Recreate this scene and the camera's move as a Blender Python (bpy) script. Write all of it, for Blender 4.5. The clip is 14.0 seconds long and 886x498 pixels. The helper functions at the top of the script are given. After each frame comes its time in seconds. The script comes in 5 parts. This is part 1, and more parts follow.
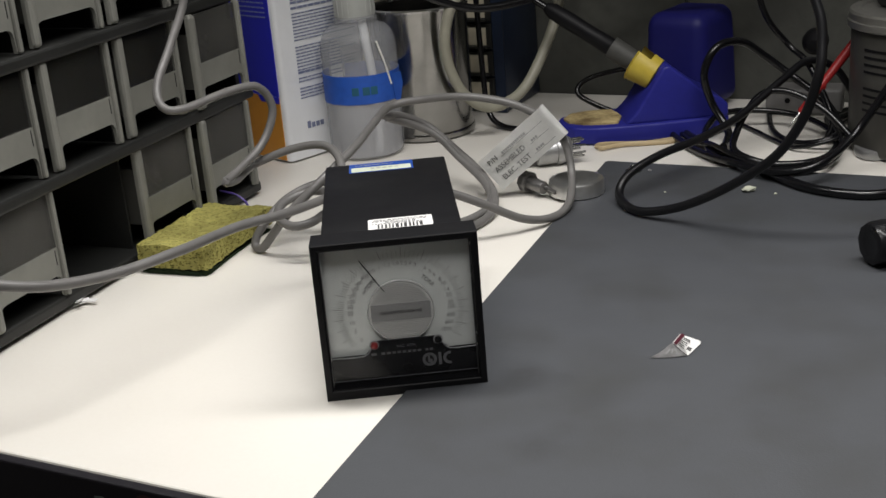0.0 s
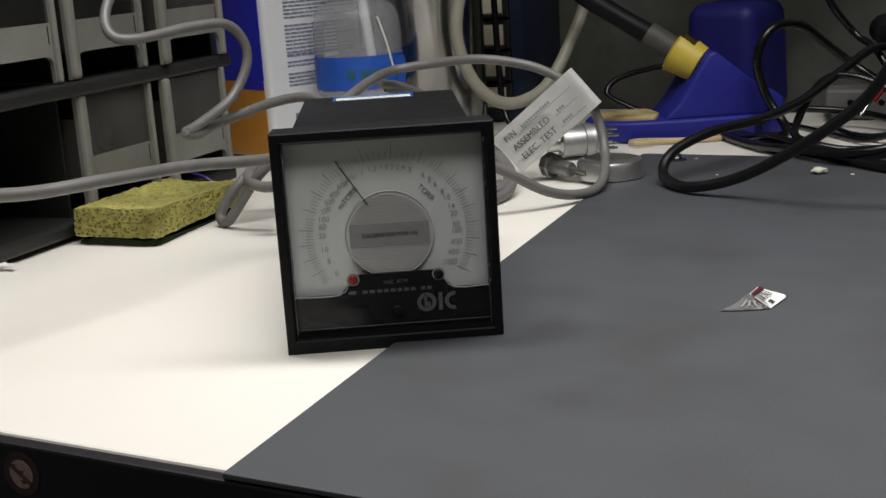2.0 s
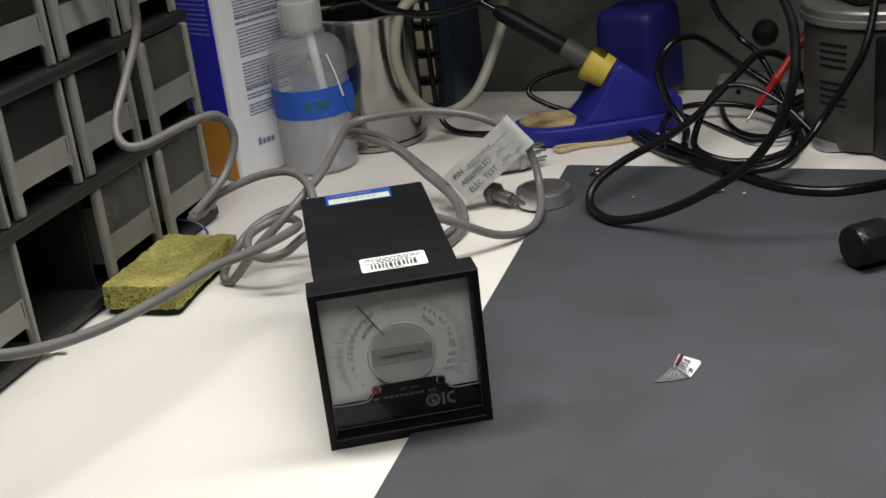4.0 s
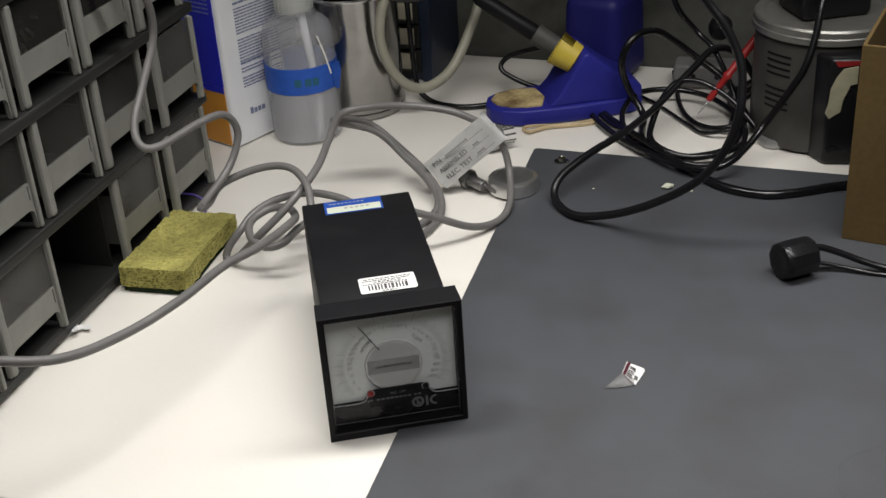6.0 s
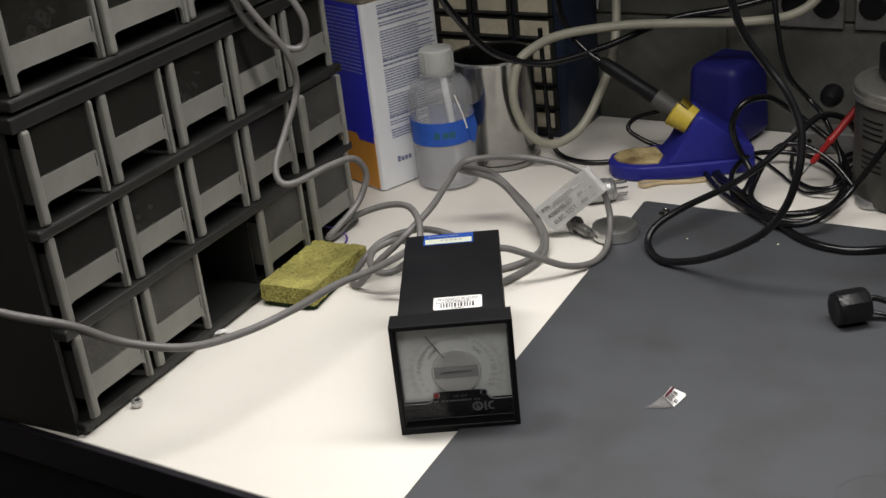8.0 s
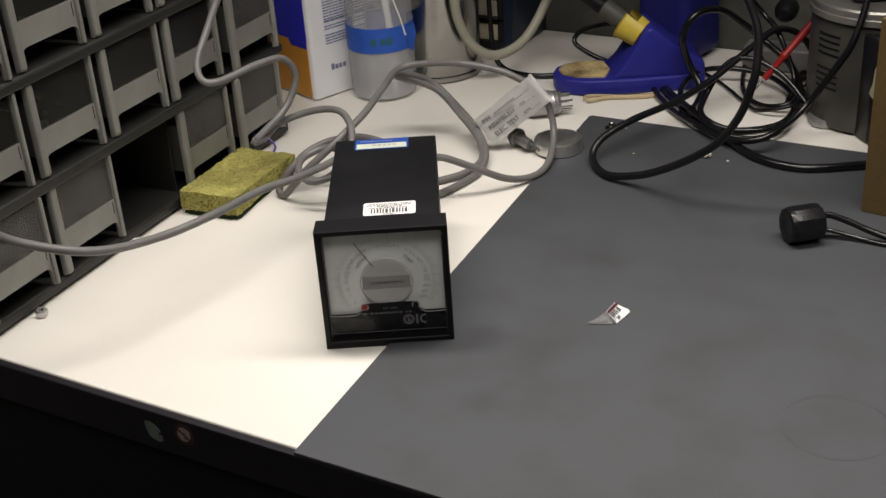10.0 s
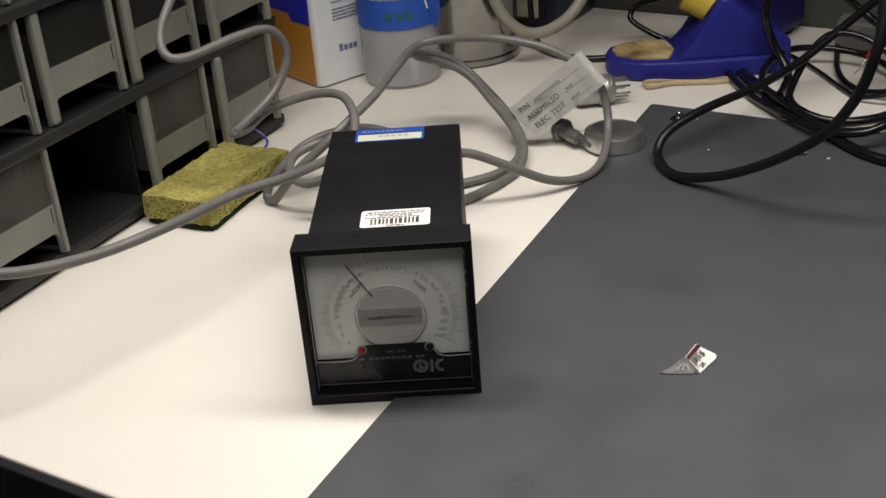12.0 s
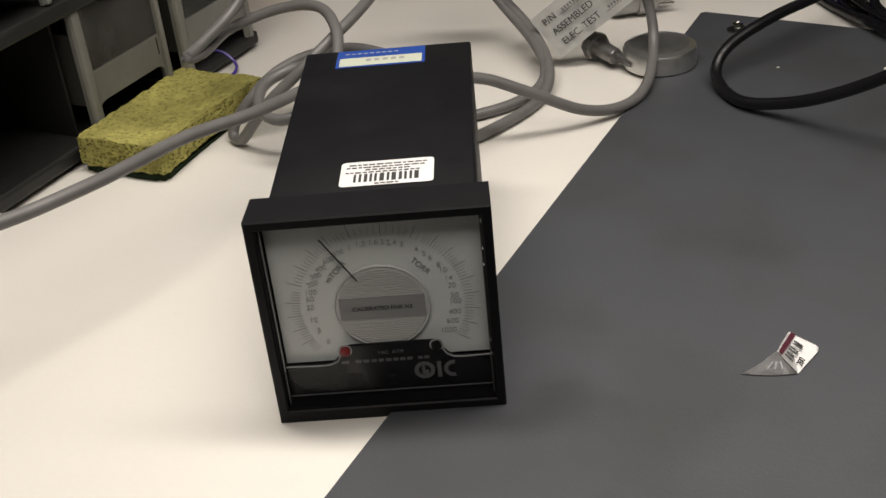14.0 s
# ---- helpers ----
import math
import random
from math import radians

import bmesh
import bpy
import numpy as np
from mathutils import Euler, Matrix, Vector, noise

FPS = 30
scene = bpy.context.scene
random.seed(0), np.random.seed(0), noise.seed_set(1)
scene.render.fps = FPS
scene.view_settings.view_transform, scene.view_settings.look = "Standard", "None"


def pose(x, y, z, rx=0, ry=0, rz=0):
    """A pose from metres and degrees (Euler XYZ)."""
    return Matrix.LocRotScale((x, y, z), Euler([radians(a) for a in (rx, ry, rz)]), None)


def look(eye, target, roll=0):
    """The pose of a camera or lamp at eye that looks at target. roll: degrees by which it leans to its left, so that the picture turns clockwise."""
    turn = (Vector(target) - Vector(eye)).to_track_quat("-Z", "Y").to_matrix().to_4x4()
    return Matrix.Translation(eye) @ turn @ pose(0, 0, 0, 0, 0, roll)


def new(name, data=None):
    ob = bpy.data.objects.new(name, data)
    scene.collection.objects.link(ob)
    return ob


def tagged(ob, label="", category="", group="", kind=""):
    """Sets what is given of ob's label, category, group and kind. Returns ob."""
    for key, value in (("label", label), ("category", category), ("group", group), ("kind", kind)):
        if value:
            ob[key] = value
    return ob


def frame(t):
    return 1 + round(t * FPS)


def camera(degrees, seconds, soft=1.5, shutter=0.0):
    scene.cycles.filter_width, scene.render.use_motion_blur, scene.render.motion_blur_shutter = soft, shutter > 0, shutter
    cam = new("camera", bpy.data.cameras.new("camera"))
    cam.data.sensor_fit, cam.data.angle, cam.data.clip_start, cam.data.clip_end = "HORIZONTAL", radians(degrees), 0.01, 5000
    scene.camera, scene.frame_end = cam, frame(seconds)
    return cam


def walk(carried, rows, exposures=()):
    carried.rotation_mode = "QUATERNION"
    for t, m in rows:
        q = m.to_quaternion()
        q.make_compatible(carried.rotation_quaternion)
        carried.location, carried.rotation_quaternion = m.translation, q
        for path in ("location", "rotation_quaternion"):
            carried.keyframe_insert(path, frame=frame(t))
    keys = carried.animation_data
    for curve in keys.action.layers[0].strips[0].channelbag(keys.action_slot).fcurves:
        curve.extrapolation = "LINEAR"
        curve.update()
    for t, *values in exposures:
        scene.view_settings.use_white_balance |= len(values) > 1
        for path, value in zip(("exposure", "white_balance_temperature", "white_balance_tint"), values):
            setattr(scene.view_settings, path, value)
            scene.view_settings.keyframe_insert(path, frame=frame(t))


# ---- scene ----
cam = camera(40.0, 14.0, soft=1.5)
PATH = [
    (0, (0.0012, -0.6515, 0.3289), (0.0319, 0.0988, 0.0530), -4.80),
    (0.5, (0.0051, -0.5699, 0.2083), (0.0208, 0.1974, -0.0178), -2.28),
    (1, (0.0007, -0.5355, 0.1795), (0.0136, 0.2420, -0.0082), -4.14),
    (1.5, (-0.0040, -0.5125, 0.1751), (0.0166, 0.2646, -0.0142), -2.49),
    (2, (0.0021, -0.5144, 0.1715), (0.0339, 0.2613, -0.0216), -3.56),
    (2.5, (0.0027, -0.5075, 0.1773), (0.0385, 0.2645, -0.0293), -3.63),
    (3, (-0.0024, -0.5610, 0.2235), (0.0401, 0.2075, 0.0051), -5.51),
    (5.5, (-0.0914, -0.6418, 0.5034), (0.0332, 0.0396, 0.1032), -5.21),
    (6, (-0.0633, -0.6753, 0.5091), (0.0411, 0.0197, 0.1270), -3.90),
    (6.5, (0.0147, -0.7576, 0.5319), (0.0062, -0.0418, 0.1746), -5.88),
    (7, (0.0520, -0.8177, 0.5408), (0.0022, -0.0907, 0.2105), -6.66),
    (9.5, (0.0533, -0.8273, 0.5105), (0.0339, -0.1116, 0.1534), -4.49),
    (10, (0.0536, -0.7760, 0.4854), (0.0448, -0.0674, 0.1143), -3.96),
    (10.5, (0.0542, -0.7179, 0.4617), (0.0411, -0.0065, 0.0959), -3.86),
    (11, (0.0587, -0.6652, 0.4349), (0.0380, 0.0501, 0.0771), -4.70),
    (11.5, (0.0572, -0.6206, 0.4141), (0.0319, 0.0931, 0.0536), -4.60),
    (12, (0.0587, -0.5682, 0.3863), (0.0263, 0.1428, 0.0209), -4.65),
    (12.5, (0.0567, -0.5171, 0.3611), (0.0182, 0.1891, -0.0129), -4.83),
    (13, (0.0510, -0.4755, 0.3489), (0.0110, 0.2227, -0.0395), -4.86),
    (13.5, (0.0546, -0.4333, 0.3270), (0.0273, 0.2629, -0.0662), -4.55),
    (14, (0.0529, -0.4025, 0.3242), (0.0109, 0.2811, -0.0893), -6.02),
]
walk(cam, [(t, look(eye, target, roll)) for t, eye, target, roll in PATH],
     exposures=((0, 0.0, 6330, 11), (7.0, 0.0, 6330, 11), (9.5, 0.0, 6650, 13), (11.0, -0.03, 6700, 13), (12.5, -0.12, 6750, 13), (14.0, -0.2, 6800, 13)))

# ---- light ----
world = bpy.data.worlds.new("room_air")
scene.world = world
world.use_nodes = True
world.node_tree.nodes["Background"].inputs["Color"].default_value = (0.9, 0.95, 1.0, 1)
world.node_tree.nodes["Background"].inputs["Strength"].default_value = 0.02


def area(name, m, sx, sy, watts, color, spread=180):
    d = bpy.data.lights.new(name, "AREA")
    d.shape, d.size, d.size_y, d.energy, d.color, d.spread = "RECTANGLE", sx, sy, watts, color, radians(spread)
    ob = new(name, d)
    ob.matrix_world = m
    return ob


area("bench_tube_lamp", pose(0.17, 0.08, 0.74, -9, 0, -8), 0.95, 0.08, 4.95, (1.0, 0.97, 0.92), 116)
# Unseen fill light, added to lift the faces turned to the front.
area("room_ceiling_lamp", look((0.1, -1.0, 1.6), (0.0, 0.1, 0.0)), 1.2, 0.6, 15.0, (1.0, 0.97, 0.92))

# ---- materials ----


def material(name, color, rough=0.5, metal=0.0, grain=0.0, scale=60.0, stain=0.0, stain_scale=6.0, bump=0.0,
             bump_scale=None, alpha=1.0, spec=0.5, dark=None, transmission=0.0, thresh=(0.35, 0.7), per=0.0):
    """A node material: a base colour varied at two scales, with fine relief."""
    m = bpy.data.materials.new(name)
    m.use_nodes = True
    nt = m.node_tree
    p = nt.nodes["Principled BSDF"]
    p.inputs["Roughness"].default_value, p.inputs["Metallic"].default_value = rough, metal
    p.inputs["Alpha"].default_value, p.inputs["Specular IOR Level"].default_value = alpha, spec
    p.inputs["Transmission Weight"].default_value = transmission
    co = nt.nodes.new("ShaderNodeTexCoord")

    def tex(s, detail=4.0):
        n = nt.nodes.new("ShaderNodeTexNoise")
        n.inputs["Scale"].default_value, n.inputs["Detail"].default_value = s, detail
        nt.links.new(co.outputs["Object"], n.inputs["Vector"])
        return n

    def mix(a, b, fac):
        n = nt.nodes.new("ShaderNodeMix")
        n.data_type = "RGBA"
        for sock, v in ((n.inputs[6], a), (n.inputs[7], b)):
            if isinstance(v, tuple):
                sock.default_value = v
            else:
                nt.links.new(v, sock)
        nt.links.new(fac, n.inputs[0])
        return n.outputs[2]

    def ramp(src, lo, hi, top):
        n = nt.nodes.new("ShaderNodeMapRange")
        n.inputs["From Min"].default_value, n.inputs["From Max"].default_value = lo, hi
        n.inputs["To Max"].default_value = top
        nt.links.new(src, n.inputs["Value"])
        return n.outputs["Result"]

    base = (*color, 1.0)
    deep = (*(dark or tuple(c * 0.45 for c in color)), 1.0)
    out = base
    if grain:
        out = mix(out, deep, ramp(tex(scale).outputs["Fac"], 0.4, 0.7, grain))
    if stain:
        out = mix(out, deep, ramp(tex(stain_scale, 6.0).outputs["Fac"], thresh[0], thresh[1], stain))
    if per:
        info = nt.nodes.new("ShaderNodeObjectInfo")
        out = mix(out, deep, ramp(info.outputs["Random"], 0.0, 1.0, per))
    if isinstance(out, tuple):
        p.inputs["Base Color"].default_value = out
    else:
        nt.links.new(out, p.inputs["Base Color"])
    r = nt.nodes.new("ShaderNodeMapRange")
    r.inputs["To Min"].default_value, r.inputs["To Max"].default_value = max(rough - 0.08, 0.02), min(rough + 0.1, 1)
    nt.links.new(tex(stain_scale * 2.5).outputs["Fac"], r.inputs["Value"])
    nt.links.new(r.outputs["Result"], p.inputs["Roughness"])
    if bump:
        b = nt.nodes.new("ShaderNodeBump")
        b.inputs["Strength"].default_value, b.inputs["Distance"].default_value = bump, 0.001
        nt.links.new(tex(bump_scale or scale).outputs["Fac"], b.inputs["Height"])
        nt.links.new(b.outputs["Normal"], p.inputs["Normal"])
    return m


WHITE = material("white_laminate", (0.66, 0.635, 0.585), 0.42, grain=0.05, scale=300, stain=0.2, stain_scale=5, bump=0.05, thresh=(0.42, 0.8), dark=(0.48, 0.43, 0.35))
MAT = material("grey_rubber_mat", (0.044, 0.047, 0.053), 0.6, grain=0.14, scale=900, stain=0.8, stain_scale=13, bump=0.12, bump_scale=700, thresh=(0.46, 0.72), dark=(0.032, 0.033, 0.034))


def blot(mat, spots, color):
    """Soft dirty spots in a material: (x, y, radius, strength) each, broken up by noise."""
    nt = mat.node_tree
    p = nt.nodes["Principled BSDF"]
    src = p.inputs["Base Color"].links[0].from_socket
    co = nt.nodes.new("ShaderNodeTexCoord")
    nz = nt.nodes.new("ShaderNodeTexNoise")
    nz.inputs["Scale"].default_value, nz.inputs["Detail"].default_value = 140.0, 5.0
    nt.links.new(co.outputs["Object"], nz.inputs["Vector"])
    for x, y, r, strength in spots:
        d = nt.nodes.new("ShaderNodeVectorMath")
        d.operation = "DISTANCE"
        d.inputs[1].default_value = (x, y, 0.0024)
        nt.links.new(co.outputs["Object"], d.inputs[0])
        f = nt.nodes.new("ShaderNodeMapRange")
        f.inputs["From Min"].default_value, f.inputs["From Max"].default_value = r, r * 0.2
        f.inputs["To Max"].default_value = strength * 1.8
        nt.links.new(d.outputs["Value"], f.inputs["Value"])
        k = nt.nodes.new("ShaderNodeMath")
        k.operation = "MULTIPLY"
        nt.links.new(f.outputs["Result"], k.inputs[0])
        nt.links.new(nz.outputs["Fac"], k.inputs[1])
        n = nt.nodes.new("ShaderNodeMix")
        n.data_type = "RGBA"
        nt.links.new(k.outputs["Value"], n.inputs[0])
        nt.links.new(src, n.inputs[6])
        n.inputs[7].default_value = (*color, 1.0)
        src = n.outputs[2]
    nt.links.new(src, p.inputs["Base Color"])


blot(MAT, ((0.072, 0.005, 0.020, 0.55), (0.095, -0.006, 0.012, 0.35), (0.065, -0.083, 0.020, 0.5), (0.083, -0.066, 0.012, 0.3)), (0.022, 0.022, 0.024))
EDGE = material("black_edge_band", (0.008, 0.007, 0.010), 0.5, grain=0.3, scale=80, spec=0.3)
APRON = material("black_painted_apron", (0.006, 0.006, 0.008), 0.6, grain=0.3, scale=40, spec=0.2)
CONCRETE = material("grey_painted_block", (0.076, 0.077, 0.066), 0.85, grain=0.45, scale=55, stain=0.65, stain_scale=9, bump=0.5, bump_scale=160)
PAINTWALL = material("room_wall_paint", (0.5, 0.48, 0.43), 0.8, grain=0.1, scale=20)
FLOORM = material("dark_floor_tile", (0.06, 0.055, 0.05), 0.6, grain=0.2, scale=20)
BLACK = material("black_moulded_plastic", (0.0045, 0.0045, 0.0055), 0.5, grain=0.2, scale=500, stain=0.7, stain_scale=24, bump=0.08, bump_scale=900, spec=0.18, dark=(0.0085, 0.0085, 0.009), thresh=(0.5, 0.75))
BLACKG = material("black_gloss_plastic", (0.007, 0.007, 0.008), 0.28, spec=0.25)
DIAL = material("silver_dial_card", (0.66, 0.685, 0.665), 0.5, grain=0.05, scale=200, stain=0.15, stain_scale=25)
DISC = material("ribbed_silver_disc", (0.52, 0.52, 0.51), 0.36, grain=0.08, scale=300)
BAND = material("dark_grey_print", (0.26, 0.26, 0.26), 0.5)
INK = material("black_ink", (0.03, 0.03, 0.03), 0.6)
# Two greys that paint the glints along the clear window and mask edges.
DIMGLINT = material("dim_edge_glint", (0.10, 0.10, 0.11), 0.3)
EDGEGLINT = material("pale_edge_glint", (0.33, 0.33, 0.34), 0.25)
GREYINK = material("faded_grey_ink", (0.22, 0.22, 0.22), 0.6)
SILVERINK = material("silver_ink", (0.13, 0.13, 0.14), 0.4)
TICKINK = material("pale_tick_ink", (0.33, 0.33, 0.33), 0.6)
RED = material("red_plastic", (0.19, 0.012, 0.012), 0.4)
PAPER = material("white_label_paper", (0.66, 0.655, 0.64), 0.6, grain=0.08, scale=200, stain=0.2, stain_scale=60)
BLUEST = material("blue_sticker", (0.018, 0.06, 0.28), 0.22, spec=0.8)
GREYCABLE = material("grey_cable_sheath", (0.135, 0.13, 0.125), 0.42, grain=0.15, scale=120, stain=0.3, stain_scale=30, bump=0.06)
WHITECABLE = material("ivory_cable_sheath", (0.29, 0.28, 0.22), 0.5, grain=0.2, scale=60, stain=0.4, stain_scale=20)
BLACKCABLE = material("black_cable_rubber", (0.004, 0.004, 0.005), 0.24, grain=0.2, scale=150, spec=0.45)
MATTCABLE = material("matt_black_cable", (0.004, 0.004, 0.005), 0.36, grain=0.2, scale=150, spec=0.38)
SPONGE = material("yellow_cellulose_sponge", (0.43, 0.395, 0.12), 0.95, grain=0.6, scale=260, stain=0.8, stain_scale=32, bump=1.0, bump_scale=300, dark=(0.19, 0.175, 0.055), spec=0.1)


def pores(mat, scale, color):
    """Open pores: flattened cells, deep on the cut sides and faint on the rubbed top."""
    nt = mat.node_tree
    p = nt.nodes["Principled BSDF"]
    co = nt.nodes.new("ShaderNodeTexCoord")
    mp = nt.nodes.new("ShaderNodeMapping")
    mp.inputs["Scale"].default_value = scale
    nt.links.new(co.outputs["Object"], mp.inputs["Vector"])
    wob = nt.nodes.new("ShaderNodeTexNoise")
    wob.inputs["Scale"].default_value = 1.1
    nt.links.new(mp.outputs["Vector"], wob.inputs["Vector"])
    add = nt.nodes.new("ShaderNodeVectorMath")
    nt.links.new(mp.outputs["Vector"], add.inputs[0])
    nt.links.new(wob.outputs["Color"], add.inputs[1])
    vo = nt.nodes.new("ShaderNodeTexVoronoi")
    vo.inputs["Scale"].default_value = 1.0
    nt.links.new(add.outputs["Vector"], vo.inputs["Vector"])
    hole = nt.nodes.new("ShaderNodeMapRange")
    hole.inputs["From Min"].default_value, hole.inputs["From Max"].default_value = 0.42, 0.18
    nt.links.new(vo.outputs["Distance"], hole.inputs["Value"])
    sep = nt.nodes.new("ShaderNodeSeparateXYZ")
    nt.links.new(co.outputs["Normal"], sep.inputs[0])
    side = nt.nodes.new("ShaderNodeMapRange")
    side.inputs["From Min"].default_value, side.inputs["From Max"].default_value = 0.9, 0.4
    side.inputs["To Min"].default_value, side.inputs["To Max"].default_value = 0.42, 0.85
    nt.links.new(sep.outputs["Z"], side.inputs["Value"])
    k = nt.nodes.new("ShaderNodeMath")
    k.operation = "MULTIPLY"
    nt.links.new(hole.outputs["Result"], k.inputs[0])
    nt.links.new(side.outputs["Result"], k.inputs[1])
    n = nt.nodes.new("ShaderNodeMix")
    n.data_type = "RGBA"
    nt.links.new(k.outputs["Value"], n.inputs[0])
    nt.links.new(p.inputs["Base Color"].links[0].from_socket, n.inputs[6])
    n.inputs[7].default_value = (*color, 1.0)
    nt.links.new(n.outputs[2], p.inputs["Base Color"])
    b = nt.nodes.new("ShaderNodeBump")
    b.invert = True
    b.inputs["Strength"].default_value, b.inputs["Distance"].default_value = 1.0, 0.0012
    nt.links.new(k.outputs["Value"], b.inputs["Height"])
    nt.links.new(p.inputs["Normal"].links[0].from_socket, b.inputs["Normal"])
    nt.links.new(b.outputs["Normal"], p.inputs["Normal"])


pores(SPONGE, (330, 330, 560), (0.075, 0.068, 0.016))
PORE = material("sponge_pore", (0.165, 0.145, 0.040), 1.0, spec=0.0)
SCRUB = material("green_scouring_pad", (0.020, 0.032, 0.016), 0.95, grain=0.6, scale=500, bump=1.0, bump_scale=700, spec=0.1)
DRAWER = material("grey_drawer_plastic", (0.225, 0.225, 0.20), 0.55, grain=0.15, scale=150, stain=0.6, stain_scale=16, bump=0.08, per=0.3)
PANE = material("smoked_clear_plastic", (0.016, 0.016, 0.014), 0.2, alpha=0.38, grain=0.4, scale=60, stain=0.8, stain_scale=18, spec=0.5, dark=(0.045, 0.045, 0.040), bump=0.15, bump_scale=25)
TRAY = material("dark_drawer_tray", (0.036, 0.036, 0.032), 0.6, grain=0.2, scale=120, stain=0.3, stain_scale=20)
FROST = material("frosted_clear_plastic", (0.088, 0.087, 0.080), 0.4, alpha=0.64, grain=0.5, scale=70, stain=0.8, stain_scale=28, spec=0.4, dark=(0.03, 0.03, 0.027), bump=0.15, bump_scale=30)
CARCASS = material("black_steel_carcass", (0.0075, 0.0080, 0.0075), 0.5, grain=0.3, scale=120, stain=0.5, stain_scale=12, bump=0.08, dark=(0.020, 0.020, 0.018))
BLUEP = material("royal_blue_print", (0.014, 0.020, 0.52), 0.4, grain=0.1, scale=80)
ORANGEP = material("orange_print", (0.62, 0.27, 0.03), 0.4, grain=0.1, scale=80)
CANWHITE = material("white_printed_can", (0.70, 0.71, 0.73), 0.38, grain=0.05, scale=80, stain=0.15, stain_scale=12)
TINTOP = material("dull_tin_top", (0.28, 0.24, 0.19), 0.45, metal=0.6, grain=0.3, scale=60)
POLY = material("translucent_polyethylene", (0.50, 0.51, 0.53), 0.36, alpha=0.34, grain=0.1, scale=60, stain=0.2, stain_scale=14, spec=0.5)
LIQUID = material("cloudy_fill", (0.60, 0.60, 0.62), 0.4, alpha=0.38, stain=0.2, stain_scale=12)
TAPE = material("blue_masking_tape", (0.014, 0.085, 0.44), 0.6, grain=0.2, scale=180, bump=0.2, stain=0.25, stain_scale=70)
TAPEINK = material("green_marker_ink", (0.010, 0.085, 0.14), 0.6)
STEEL = material("brushed_stainless", (0.40, 0.395, 0.38), 0.17, metal=1.0, grain=0.25, scale=60, stain=0.4, stain_scale=10)
CHROME = material("worn_chrome", (0.55, 0.55, 0.54), 0.25, metal=1.0, grain=0.2, scale=200)
DULLMETAL = material("dull_zinc", (0.38, 0.38, 0.38), 0.42, metal=0.8, grain=0.25, scale=150)
DARKMETAL = material("dark_steel", (0.24, 0.235, 0.23), 0.34, metal=0.8, grain=0.3, scale=150)
NAVY = material("navy_enamel", (0.012, 0.020, 0.042), 0.4, grain=0.2, scale=60)
CARD = material("cream_index_card", (0.55, 0.50, 0.38), 0.7, grain=0.2, scale=120, stain=0.4, stain_scale=30)
STANDBLUE = material("cobalt_blue_plastic", (0.020, 0.022, 0.22), 0.45, grain=0.15, scale=200, stain=0.3, stain_scale=15, bump=0.05, spec=0.25)
STATBLUE = material("indigo_moulded_plastic", (0.011, 0.011, 0.105), 0.48, grain=0.15, scale=200, bump=0.05, spec=0.22)
YELLOW = material("yellow_plastic", (0.55, 0.42, 0.05), 0.45, grain=0.15, scale=150, stain=0.35, stain_scale=40)
TANSP = material("scorched_tan_sponge", (0.50, 0.40, 0.20), 0.95, grain=0.4, scale=220, stain=0.9, stain_scale=38, bump=0.8, bump_scale=400, dark=(0.10, 0.065, 0.03), spec=0.1)
GRIP = material("dark_rubber_grip", (0.05, 0.05, 0.045), 0.6, grain=0.3, scale=200)
RUBBAND = material("tan_rubber_band", (0.46, 0.36, 0.21), 0.55, grain=0.2, scale=200)
KRAFT = material("brown_kraft_board", (0.10, 0.066, 0.024), 0.85, grain=0.25, scale=200, stain=0.35, stain_scale=12, spec=0.2)
MOTORM = material("grey_cast_housing", (0.064, 0.062, 0.055), 0.42, metal=0.3, grain=0.25, scale=90, stain=0.4, stain_scale=20)
REDPROBE = material("red_probe_plastic", (0.24, 0.014, 0.014), 0.4, spec=0.3)
TAPEOLD = material("torn_masking_paper", (0.32, 0.30, 0.20), 0.8, grain=0.3, scale=100, stain=0.4, stain_scale=60)
CRUMB = material("cream_foam_crumb", (0.44, 0.45, 0.36), 0.9, grain=0.2, scale=300)
PURPLE = material("violet_wire", (0.07, 0.04, 0.25), 0.4)
GLASS = bpy.data.materials.new("clear_meter_window")
GLASS.use_nodes = True
gp = GLASS.node_tree.nodes["Principled BSDF"]
gp.inputs["Base Color"].default_value, gp.inputs["Roughness"].default_value, gp.inputs["Alpha"].default_value = (0.01, 0.01, 0.01, 1), 0.08, 0.05

# ---- mesh helpers ----


def part(name, bm, mat, parent=None, label="", m=None, smooth=False):
    """Link a bmesh as one mesh object, under a thing or part if given."""
    me = bpy.data.meshes.new(name)
    bm.to_mesh(me)
    bm.free()
    me.materials.append(mat)
    if smooth:
        for f in me.polygons:
            f.use_smooth = True
        me.set_sharp_from_angle(angle=radians(35))
    ob = new(name, me)
    if parent:
        ob.parent = parent
    if m is not None:
        ob.matrix_basis = m
    if label:
        ob["label"] = label
    return ob


def empty(name, m, label, category, group=""):
    return tagged(place(new(name), m), label, category, group)


def place(ob, m):
    ob.matrix_basis = m
    ob.empty_display_size = 0.02
    return ob


def box(lo, hi, bevel=0.0, bm=None, seg=2):
    """A box between two corners, with rounded edges."""
    b = bmesh.new()
    c = [(a + d) / 2 for a, d in zip(lo, hi)]
    s = [abs(d - a) for a, d in zip(lo, hi)]
    bmesh.ops.create_cube(b, size=1, matrix=Matrix.LocRotScale(c, None, s))
    if bevel:
        bmesh.ops.bevel(b, geom=b.edges[:], offset=bevel, segments=seg, affect="EDGES", profile=0.5)
    return merge(bm, b)


